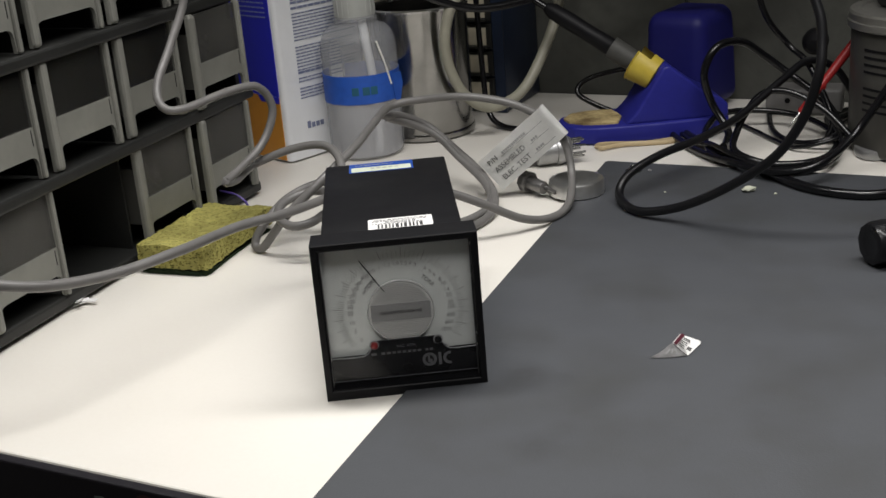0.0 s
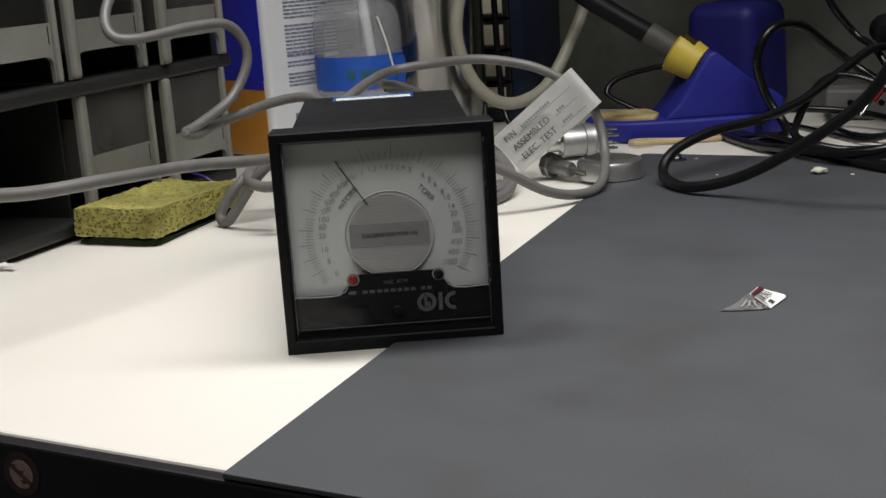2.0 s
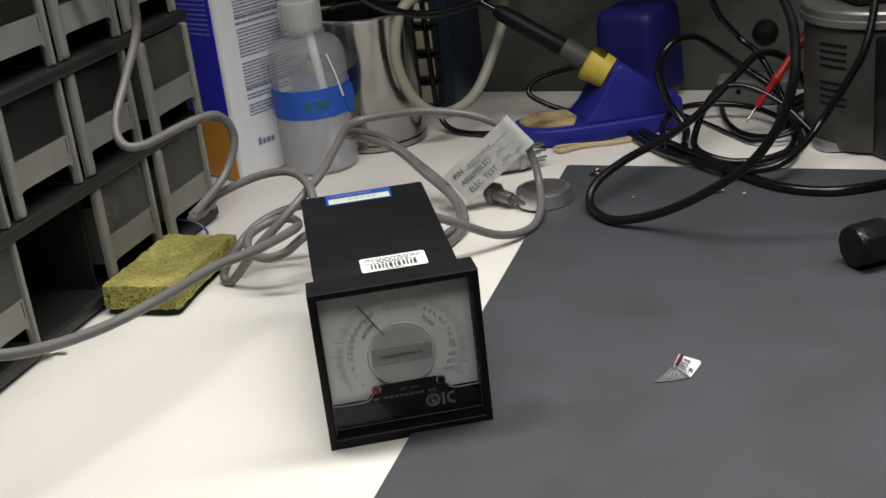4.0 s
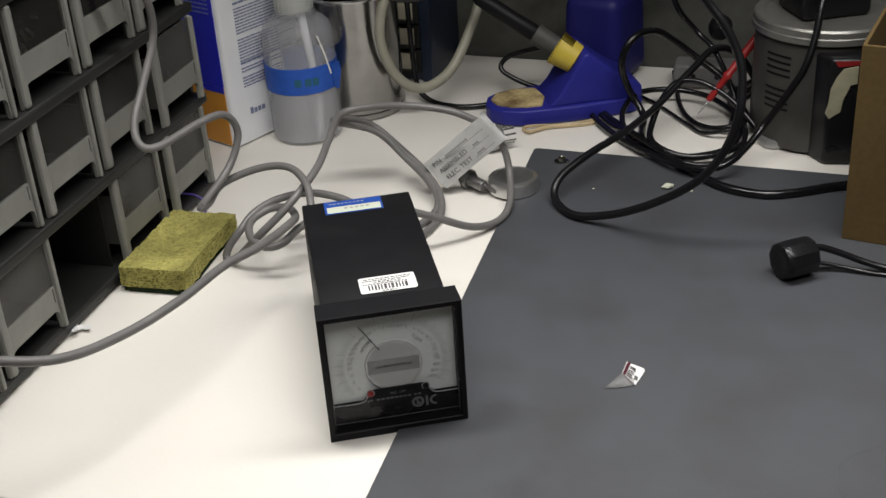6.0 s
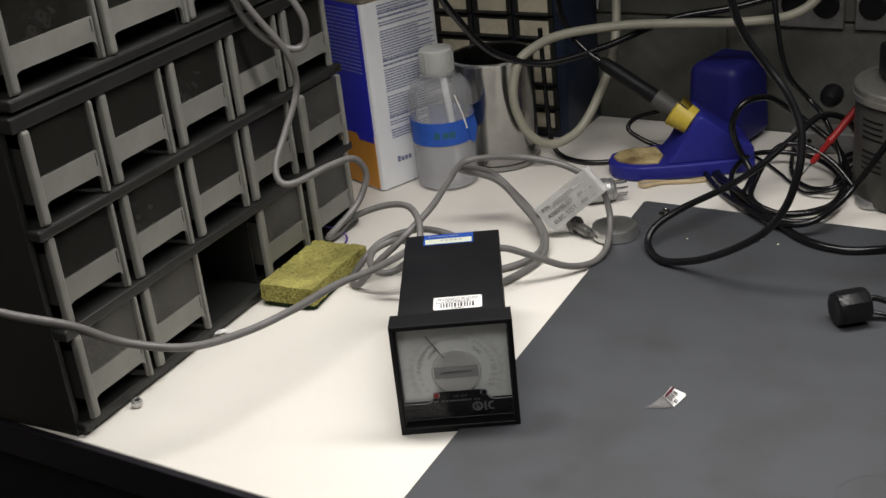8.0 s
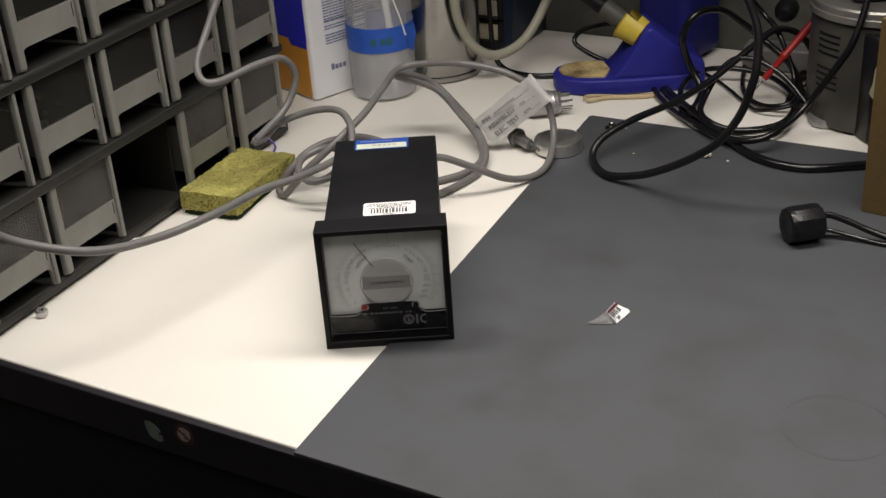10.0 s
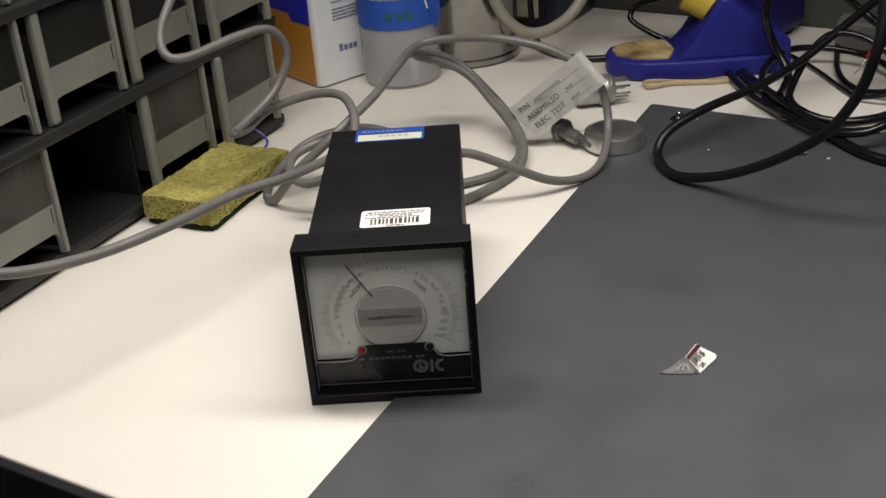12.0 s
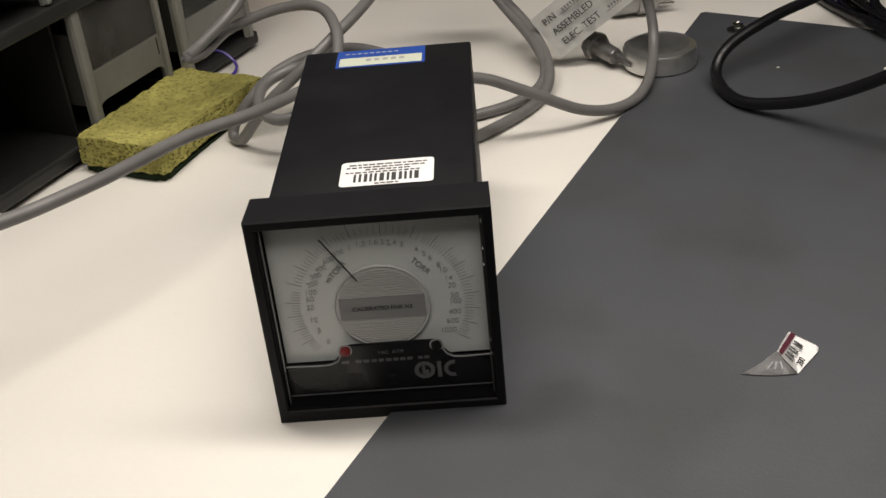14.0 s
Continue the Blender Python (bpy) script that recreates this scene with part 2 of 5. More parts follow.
def merge(bm, b, m=None):
    if m is not None:
        b.transform(m)
    if bm is None:
        return b
    me = bpy.data.meshes.new("tmp")
    b.to_mesh(me)
    b.free()
    bm.from_mesh(me)
    bpy.data.meshes.remove(me)
    return bm


def lathe(profile, n=48, m=None, bm=None):
    """Turn a profile of (radius, z) round the z axis."""
    b = bmesh.new()
    rings = []
    for r, z in profile:
        if r < 1e-6:
            rings.append([b.verts.new((0, 0, z))])
        else:
            rings.append([b.verts.new((r * math.cos(2 * math.pi * i / n), r * math.sin(2 * math.pi * i / n), z)) for i in range(n)])
    for a, c in zip(rings, rings[1:]):
        for i in range(n):
            j = (i + 1) % n
            f = [a[i % len(a)], a[j % len(a)], c[j % len(c)], c[i % len(c)]]
            f = list(dict.fromkeys(f))
            if len(f) > 2:
                b.faces.new(f)
    bmesh.ops.recalc_face_normals(b, faces=b.faces[:])
    return merge(bm, b, m)


def prism(outline, z0, z1, bevel=0.0, m=None, bm=None, seg=2):
    """Extrude a flat outline of (x, y) from z0 to z1."""
    b = bmesh.new()
    f = b.faces.new([b.verts.new((x, y, z0)) for x, y in outline])
    r = bmesh.ops.extrude_face_region(b, geom=[f])
    bmesh.ops.translate(b, vec=(0, 0, z1 - z0), verts=[v for v in r["geom"] if isinstance(v, bmesh.types.BMVert)])
    bmesh.ops.recalc_face_normals(b, faces=b.faces[:])
    if bevel:
        bmesh.ops.bevel(b, geom=b.edges[:], offset=bevel, segments=seg, affect="EDGES", profile=0.5)
    return merge(bm, b, m)


def spline(pts, step=0.004):
    """Points along a smooth curve through pts."""
    p = [Vector(q) for q in pts]
    p = [p[0] * 2 - p[1]] + p + [p[-1] * 2 - p[-2]]
    out = []
    for a, b, c, d in zip(p, p[1:], p[2:], p[3:]):
        n = max(3, int((c - b).length / step))
        for i in range(n):
            t = i / n
            out.append(0.5 * (2 * b + (c - a) * t + (2 * a - 5 * b + 4 * c - d) * t * t + (3 * b - a - 3 * c + d) * t ** 3))
    out.append(p[-2])
    return out


def tube(pts, r, n=16, step=0.004, bm=None, flat=1.0):
    """A round rod along a smooth curve through pts."""
    path = spline(pts, step)
    b = bmesh.new()
    up, rings = None, []
    for i, q in enumerate(path):
        t = (path[min(i + 1, len(path) - 1)] - path[max(i - 1, 0)]).normalized()
        if up is None:
            up = Vector((0, 0, 1)) if abs(t.z) < 0.9 else Vector((1, 0, 0))
        side = t.cross(up).normalized()
        up = side.cross(t).normalized()
        rings.append([b.verts.new(q + side * (r * math.cos(2 * math.pi * k / n)) + up * (r * flat * math.sin(2 * math.pi * k / n))) for k in range(n)])
    for a, c in zip(rings, rings[1:]):
        for k in range(n):
            b.faces.new((a[k], a[(k + 1) % n], c[(k + 1) % n], c[k]))
    b.faces.new(rings[0])
    b.faces.new(rings[-1])
    bmesh.ops.recalc_face_normals(b, faces=b.faces[:])
    return merge(bm, b)


def along(a, b):
    """A pose at a whose z axis runs towards b."""
    a, b = Vector(a), Vector(b)
    return Matrix.Translation(a) @ (b - a).to_track_quat("Z", "Y").to_matrix().to_4x4()


def lettering(name, words, size, mat, parent, m, label="", align="CENTER", depth=0.0001):
    """Raised flat lettering in the built-in font, as a mesh part."""
    c = bpy.data.curves.new(name, "FONT")
    c.body, c.size, c.align_x, c.align_y, c.extrude = words, size, align, "CENTER", depth
    tmp = bpy.data.objects.new("tmp", c)
    scene.collection.objects.link(tmp)
    dg = bpy.context.evaluated_depsgraph_get()
    me = bpy.data.meshes.new_from_object(tmp.evaluated_get(dg))
    bpy.data.objects.remove(tmp)
    bpy.data.curves.remove(c)
    me.materials.clear()
    me.materials.append(mat)
    me.name = name
    ob = new(name, me)
    ob.parent = parent
    ob.matrix_basis = m
    if label:
        ob["label"] = label
    return ob


# ---- setting: bench, walls, floor, ceiling ----
U, V, O = Vector((0.867, -0.4985, 0)), Vector((0.4985, 0.867, 0)), Vector((-0.0606, -0.1245, 0))
BENCH = Matrix.Translation(O) @ Matrix.Rotation(math.atan2(U.y, U.x), 4, "Z")
ROOM_L, ROOM_R, ROOM_F, ROOM_B, CEIL, FLOOR = -1.25, 1.9, -2.4, 0.875, 1.75, -0.76

tagged(part("bench_top", box((-0.85, 0.004, -0.03), (1.3, 0.872, 0.0), 0.0015), WHITE, None, "cream white laminate bench top with light scuffs", BENCH), category="bench", kind="structure")
tagged(part("bench_edge", box((-0.85, -0.003, -0.034), (1.3, 0.0035, -0.0004), 0.0012), EDGE, None, "black edge band along the bench front", BENCH), category="bench", kind="structure")
tagged(part("bench_apron", box((-0.85, 0.004, -0.20), (1.3, 0.028, -0.0345), 0.002), APRON, None, "black painted bench apron with two worn stickers", BENCH), category="bench", kind="structure")
tagged(part("bench_rail", box((-0.85, 0.03, -0.262), (1.3, 0.075, -0.205), 0.003), material("grey_steel_rail", (0.10, 0.10, 0.085), 0.5, grain=0.3, scale=40), None, "grey steel rail below the bench apron", BENCH), category="bench", kind="structure")
for x in (-0.8, 1.2):
    tagged(part("bench_leg", box((x, 0.06, FLOOR), (x + 0.05, 0.11, -0.205), 0.003), APRON, None, "black steel bench leg", BENCH), category="bench", kind="structure")
    tagged(part("bench_leg", box((x, 0.78, FLOOR), (x + 0.05, 0.83, -0.03), 0.003), APRON, None, "black steel bench leg", BENCH), category="bench", kind="structure")
tagged(part("floor", box((ROOM_L, ROOM_F, FLOOR - 0.1), (ROOM_R, ROOM_B, FLOOR)), FLOORM, None, "dark floor below the bench", BENCH), category="floor", kind="structure")
tagged(part("ceiling", box((ROOM_L, ROOM_F, CEIL), (ROOM_R, ROOM_B, CEIL + 0.1)), PAINTWALL, None, "plain pale ceiling", BENCH), category="ceiling", kind="structure")
for nm, lo, hi in (("wall_west", (ROOM_L - 0.1, ROOM_F, FLOOR), (ROOM_L, ROOM_B, CEIL)), ("wall_east", (ROOM_R, ROOM_F, FLOOR), (ROOM_R + 0.1, ROOM_B, CEIL)), ("wall_south", (ROOM_L, ROOM_F - 0.1, FLOOR), (ROOM_R, ROOM_F, CEIL))):
    tagged(part(nm, box(lo, hi), PAINTWALL, None, "plain painted room wall", BENCH), category="wall", kind="structure")
wall = tagged(part("wall_north", box((ROOM_L, ROOM_B + 0.004, FLOOR), (ROOM_R, ROOM_B + 0.12, CEIL)), CONCRETE, None, "rough grey painted block wall behind the bench", BENCH), category="wall", kind="structure")


def wall_blocks():
    bw, bh = 0.397, 0.193
    shared = {}
    for row in range(4):
        for col in range(8):
            x0 = ROOM_L + 0.01 + col * 0.4 + (row % 2) * 0.2
            if x0 + bw > ROOM_R:
                continue
            if "b" not in shared:
                o = part("block", box((0, -0.002, 0), (bw, 0.006, bh), 0.0018), CONCRETE, wall, "", Matrix.Translation((x0, ROOM_B + 0.002, -0.055 + row * 0.196)))
                shared["b"] = o.data
            else:
                o = new("block", shared["b"])
                o.parent = wall
                o.matrix_basis = Matrix.Translation((x0, ROOM_B + 0.002, -0.055 + row * 0.196))


# ---- mat on the bench ----
def mat_outline():
    c0, c1 = Vector((-0.0606, -0.1245)), Vector((0.2040, 0.4315))
    d = Vector((0.867, -0.4985))
    c0 = c0 - (c1 - c0).normalized() * 0.003
    pts = []
    for k in range(4):  # rounded back corner
        a = k / 3
        pts.append(c1 + (c0 - c1).normalized() * 0.003 * (1 - a) + d * 0.003 * a)
    return [tuple(c0), *[tuple(p) for p in pts], tuple(c1 + d * 1.05), tuple(c0 + d * 1.05)]


mat_ob = tagged(part("bench_mat", prism(mat_outline(), 0.0002, 0.0024, 0.0005), MAT, None), "dark grey rubber work mat with stains, lying on the bench", "mat")
NICKEL = material("worn_nickel", (0.34, 0.34, 0.32), 0.22, metal=1.0, grain=0.3, scale=400)
snap = empty("mat_snap", Matrix.Translation((0.2215, 0.391, 0.0024)), "small chrome snap stud on the mat corner", "snap")
part("flange", lathe([(0, 0), (0.0075, 0), (0.0075, 0.0008), (0.0055, 0.0016), (0.004, 0.0018), (0, 0.0018)], 24), NICKEL, snap, smooth=True)
part("stud", lathe([(0.0034, 0.0016), (0.0042, 0.003), (0.0036, 0.0046), (0.0026, 0.0050), (0.0020, 0.0042), (0, 0.0040)], 24), NICKEL, snap, smooth=True)

# ---- panel meter ----
GW, GH, DEEP = 0.048, 0.0985, 0.0030
meter = empty("panel_meter", Matrix.Identity(4), "black boxed analogue panel meter with silver dial on the bench", "meter")


def build_meter():
    case = box((-0.0430, 0.0200, 0.0055), (0.0420, 0.1870, 0.0912), 0.0012)
    part("case", case, BLACK, meter, "black plastic case", smooth=True)
    # hood-like bezel: a frame with a deep opening
    bz = bmesh.new()
    rings = []
    x0, x1, z0, z1 = -GW + 0.0042, GW - 0.0042, 0.0062, GH - 0.0042
    for y, o, k in ((0.0205, 0.0005, 0), (0.0005, 0.0, 0), (0.0, 0.0006, 0), (0.0, 0.0006, 1), (0.0006, 0.0, 1), (0.0205, 0.0, 1)):
        if k == 0:
            rings.append([bz.verts.new((sx * (GW - o), y, z)) for sx, z in ((-1, o), (1, o), (1, GH - o), (-1, GH - o))])
        else:
            rings.append([bz.verts.new(v) for v in ((x0 - o, y, z0 - o), (x1 + o, y, z0 - o), (x1 + o, y, z1 + o), (x0 - o, y, z1 + o))])
    for a, c in zip(rings, rings[1:] + rings[:1]):
        for k in range(4):
            bz.faces.new((a[k], a[(k + 1) % 4], c[(k + 1) % 4], c[k]))
    bmesh.ops.recalc_face_normals(bz, faces=bz.faces[:])
    part("bezel", bz, BLACK, meter, "black square bezel")
    part("backplate", box((-0.0442, 0.0125, 0.006), (0.0442, 0.0157, 0.0945)), BLACK, meter)
    dial = part("dial", box((-0.0432, 0.0085, 0.0230), (0.0432, 0.0093, 0.0940), 0.0002), DIAL, meter, "silver dial card with logarithmic pressure scale")
    # everything on the dial is laid out in x (right) and z (up) round the dial's middle
    def onto(x, z, y=0.0083, turn=0):
        return Matrix.Translation((x, y, z)) @ Matrix.Rotation(radians(90), 4, "X") @ Matrix.Rotation(radians(turn), 4, "Z")
    cx, cz = 0.0005, 0.0495
    ticks = bmesh.new()
    marks = sorted([214 - 2.1 * k for k in range(24)] + [160 - 2.6 * k for k in range(19)] + [110 - 4.1 * k for k in range(14)] + [55 - 2.3 * k for k in range(38)])
    for k, a in enumerate(marks):
        if not -32 <= a <= 214:
            continue
        ln = 0.0062 if k % 5 == 0 else 0.0036
        w = 0.00010 if k % 5 else 0.00018
        r0 = 0.0338
        b = box((r0, -w, -0.00005), (r0 + ln, w, 0.00005))
        merge(ticks, b, onto(cx, cz, 0.0083) @ Matrix.Rotation(radians(a), 4, "Z"))
    part("scale_ticks", ticks, TICKINK, dial)
    for a, s in ((214, "0"), (201.5, "5"), (190.5, "10"), (178.5, "20"), (170.5, "60"), (164, "100"), (110, "1"), (101, "1.2"), (91, "1.6"), (84, "2"), (77, "2.4"), (69, "3"),
                 (57, "4"), (50, "5"), (44, "6"), (35, "8"), (29, "10"), (20.5, "14"), (13.5, "20"), (4, "50"), (-1.5, "100"), (-11.5, "400"), (-20.5, "600"), (-30, "1000")):
        r = 0.0298
        lettering("scale_figure", s, 0.0035, TICKINK, dial, onto(cx + r * math.cos(radians(a)), cz + r * math.sin(radians(a))))
    for a, fig in ((156, "200"), (148, "300"), (140, "400"), (130, "600"), (120, "800")):
        lettering("scale_figure", fig, 0.0033, TICKINK, dial, onto(cx + 0.0300 * math.cos(radians(a)), cz + 0.0300 * math.sin(radians(a)), turn=18))
    lettering("unit_word", "mTORR", 0.0036, GREYINK, dial, onto(cx - 0.0172, cz + 0.0172, turn=47))
    lettering("unit_word", "TORR", 0.0036, GREYINK, dial, onto(cx + 0.0172, cz + 0.0172, turn=-47))
    # round ribbed centre
    ringm = onto(cx, cz, 0.0082)
    disc = part("centre_disc", lathe([(0, -0.0002), (0.0190, -0.0002), (0.0190, 0.0012), (0.0184, 0.0016), (0, 0.0016)], 64, ringm), DISC, dial, "ribbed silver centre disc", smooth=True)
    part("disc_ring", lathe([(0.0190, 0.0), (0.0198, 0.0), (0.0198, 0.0012), (0.0194, 0.0019), (0.0190, 0.0012)], 72, ringm), material("satin_ring", (0.75, 0.75, 0.74), 0.18, metal=0.5), dial, "thin polished ring", smooth=True)
    ribs = bmesh.new()
    for k in range(-16, 17):
        z = k * 0.00112
        if abs(z) < 0.0052 or abs(z) > 0.0180:
            continue
        h = math.sqrt(0.0185 ** 2 - z * z) - 0.0004
        box((cx - h, 0.0062, cz + z - 0.00026), (cx + h, 0.0067, cz + z + 0.00026), 0, ribs)
    part("ribs", ribs, DISC, disc)
    h = 0.0176
    part("caption_band", box((cx - h, 0.0060, cz - 0.0052), (cx + h, 0.0066, cz + 0.0052)), BAND, disc)
    lettering("caption", "CALIBRATED FOR N\u2082".replace("\u2082", "2"), 0.0026, INK, disc, onto(cx, cz, 0.0058))
    # black lower mask with a raised middle
    prof = [(-0.0432, 0.0062), (0.0432, 0.0062), (0.0432, 0.0236), (0.0275, 0.0236), (0.0225, 0.0288), (0.0220, 0.0312), (0.0195, 0.0324), (-0.0155, 0.0324), (-0.0182, 0.0312), (-0.0187, 0.0288), (-0.0235, 0.0236), (-0.0432, 0.0236)]
    mask = part("lower_mask", prism(prof, 0, 0.0016, 0.0002, onto(0, 0, 0.0062)), BLACKG, meter, "glossy black lower mask")
    # Rim and stud rings carry their highlight as plain pale grey.
    rim = tube([(x, 0.0044, z) for x, z in ((-0.0430, 0.0239), (-0.0236, 0.0239), (-0.0190, 0.0291), (-0.0183, 0.0315), (-0.0155, 0.0327))], 0.00035, 6)
    part("mask_rim", rim, EDGEGLINT, mask, "moulded rim with its highlight painted pale grey", smooth=True)
    rim = tube([(x, 0.0044, z) for x, z in ((0.0430, 0.0239), (0.0276, 0.0239), (0.0228, 0.0291), (0.0221, 0.0315), (0.0195, 0.0327))], 0.00035, 6)
    part("mask_rim", rim, EDGEGLINT, mask, "moulded rim with its highlight painted pale grey", smooth=True)
    for x, mt, lb in ((-0.0172, RED, "red set pointer stud"), (0.0208, BLACKG, "black set pointer stud")):
        part("pointer_stud", lathe([(0, 0), (0.0022, 0), (0.0022, 0.0014), (0.0014, 0.002), (0, 0.0021)], 20, onto(x, 0.0305, 0.0045)), mt, mask, lb, smooth=True)
        part("stud_ring", lathe([(0.0023, 0), (0.0029, 0), (0.0029, 0.0004), (0.0023, 0.0004), (0.0023, 0)], 24, onto(x, 0.0305, 0.0045)), EDGEGLINT, mask, "moulded ring with its highlight painted pale grey")
    lettering("mask_word", "VAC  ATM", 0.0024, SILVERINK, mask, onto(0.0015, 0.0283, 0.0043))
    nb = bmesh.new()
    x = -0.0195
    for w in (0.0045, 0, 0.0031, 0.0034, 0.003, 0.003, 0.0032, 0.0028, 0.003, 0.003, 0, 0.0026, 0.0028):
        if w:
            box((x, 0.0042, 0.0238), (x + w * 0.72, 0.0044, 0.0252), 0, nb)
        x += w if w else 0.0016
    part("printed_text", nb, material("dim_silver_ink", (0.10, 0.10, 0.104), 0.5), mask)
    part("zero_screw", lathe([(0, 0), (0.0026, 0), (0.0026, 0.001), (0.002, 0.0014), (0.0012, 0.0013), (0, 0.0012)], 24, onto(0.0015, 0.0148, 0.0045)), BLACK, mask, "dark zero screw", smooth=True)
    lg = bmesh.new()
    lathe([(0.0026, 0), (0.0043, 0), (0.0043, 0.0002), (0.0026, 0.0002)], 28, onto(0.0148, 0.0178, 0.0045), lg)
    box((0.0138, 0.0043, 0.0158), (0.0150, 0.0045, 0.0214), 0, lg)
    box((0.0150, 0.0043, 0.0142), (0.0164, 0.0045, 0.0178), 0, lg)
    box((0.0202, 0.0043, 0.0138), (0.0219, 0.0045, 0.0218), 0, lg)
    b = lathe([(0.0024, 0), (0.0041, 0), (0.0041, 0.0002), (0.0024, 0.0002)], 28)
    bmesh.ops.delete(b, geom=[v for v in b.verts if v.co.x > 0.0016], context="VERTS")
    merge(lg, b, onto(0.0270, 0.0178, 0.0045))
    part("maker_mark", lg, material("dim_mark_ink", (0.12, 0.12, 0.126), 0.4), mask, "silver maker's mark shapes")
    # needle
    a = radians(122)
    p0 = Vector((cx + 0.0165 * math.cos(a), 0.0056, cz + 0.0165 * math.sin(a)))
    p1 = Vector((cx + 0.0405 * math.cos(a), 0.0056, cz + 0.0405 * math.sin(a)))
    part("needle", tube([p0, (p0 + p1) / 2, p1], 0.00032, 6), INK, meter, "thin black needle")
    w = part("window_pane", box((-0.0436, 0.0030, 0.0064), (0.0436, 0.0040, 0.0942), 0.0003), GLASS, meter, "clear plastic window")
    w.visible_shadow = False
    br = bmesh.new()
    for lo, hi in (((-0.0437, 0.0012, 0.0064), (-0.0428, 0.0030, 0.0942)), ((0.0428, 0.0012, 0.0064), (0.0437, 0.0030, 0.0942)), ((-0.0437, 0.0012, 0.0934), (0.0437, 0.0030, 0.0942))):
        box(lo, hi, 0.0003, br)
    part("window_foot", box((-0.0430, 0.0041, 0.0086), (0.0430, 0.0046, 0.0090), 0.0001), DIMGLINT, meter, "strip painted as the lower window edge glint")
    part("sill", box((-0.0436, 0.0012 - DEEP, 0.0056), (0.0436, 0.0046, 0.0068)), BLACK, meter)
    part("window_edge", br, material("moulded_clear_edge", (0.05, 0.05, 0.05), 0.25), meter, "moulded window edge")
    # Thin strips painted grey for the reflections on the window edges.
    part("window_side", box((-0.0433, 0.0012, 0.0240), (-0.0428, 0.0016, 0.0930)), EDGEGLINT, meter, "strip painted as the window side glint")
    part("window_side", box((0.0428, 0.0012, 0.0240), (0.0433, 0.0016, 0.0930)), DIMGLINT, meter, "strip painted as the window side glint")
    part("window_head", box((-0.0428, 0.0012, 0.0928), (0.0428, 0.0016, 0.0933)), DIMGLINT, meter, "strip painted as the window head glint")
    for z in (0.090, 0.078, 0.0705, 0.034, 0.027):
        part("window_clip", box((0.0432, 0.0002, z - 0.0009), (0.0440, 0.0014, z + 0.0009), 0.0003), CHROME, meter)
    # the window and all behind it sit back in the bezel
    for o in meter.children:
        if o.name.split(".")[0] not in ("case", "bezel"):
            o.location.y = DEEP
    # labels on top
    lab = part("barcode_label", prism(rounded(-0.0143, 0.0370, 0.0250, 0.0585, 0.002), 0.09125, 0.09142), PAPER, meter, "white barcode label")
    code = bmesh.new()
    x = -0.0085
    rnd = random.Random(4)
    while x < 0.0195:
        w = rnd.choice((0.0011, 0.0014, 0.0019))
        box((x, 0.0402, 0.09142), (x + w, 0.0472, 0.09150), 0, code)
        x += w + rnd.choice((0.0009, 0.0011))
    for y, x0, x1 in ((0.0554, -0.011, 0.022), (0.0530, -0.012, 0.021), (0.0508, -0.004, 0.015), (0.0486, -0.012, 0.019), (0.0384, 0.0005, 0.0105)):
        x = x0
        while x < x1:
            w = rnd.uniform(0.0012, 0.0035)
            box((x, y - 0.00055, 0.09142), (min(x + w, x1), y + 0.00055, 0.0915), 0, code)
            x += w + 0.0006
    part("print", code, INK, lab)
    st = part("asset_sticker", prism(rounded(-0.0262, 0.1635, 0.0188, 0.1850, 0.001), 0.09125, 0.0914), BLUEST, meter, "blue and cream asset sticker")
    part("panel", box((-0.0245, 0.1650, 0.0914), (0.0172, 0.1752, 0.0915)), material("cream_sticker_panel", (0.42, 0.45, 0.36), 0.8, spec=0.15), st)
    pr = bmesh.new()
    for k in range(5):
        box((-0.011 + k * 0.0042, 0.1700, 0.0915), (-0.0085 + k * 0.0042, 0.1728, 0.09155), 0, pr)
    for k in range(9):
        box((-0.022 + k * 0.0031, 0.1800, 0.0914), (-0.0198 + k * 0.0031, 0.1812, 0.09148), 0, pr)
    part("print", pr, GREYINK, st)
    # side screw and rear terminal block
    part("side_tab", box((0.0420, 0.018, 0.040), (0.0436, 0.026, 0.050), 0.0005), BLACK, meter)
    part("terminal_block", box((-0.032, 0.187, 0.018), (0.030, 0.199, 0.070), 0.0015), BLACK, meter, "black rear terminal block")


def rounded(x0, y0, x1, y1, r, n=4):
    out = []
    for cx, cy, a0 in ((x1 - r, y1 - r, 0), (x0 + r, y1 - r, 90), (x0 + r, y0 + r, 180), (x1 - r, y0 + r, 270)):
        for k in range(n + 1):
            a = radians(a0 + 90 * k / n)
            out.append((cx + r * math.cos(a), cy + r * math.sin(a)))
    return out


build_meter()

# ---- drawer cabinets ----
CAB = Matrix.Translation((-0.3166, 0.0417, 0)) @ Matrix.Rotation(radians(64), 4, "Z")


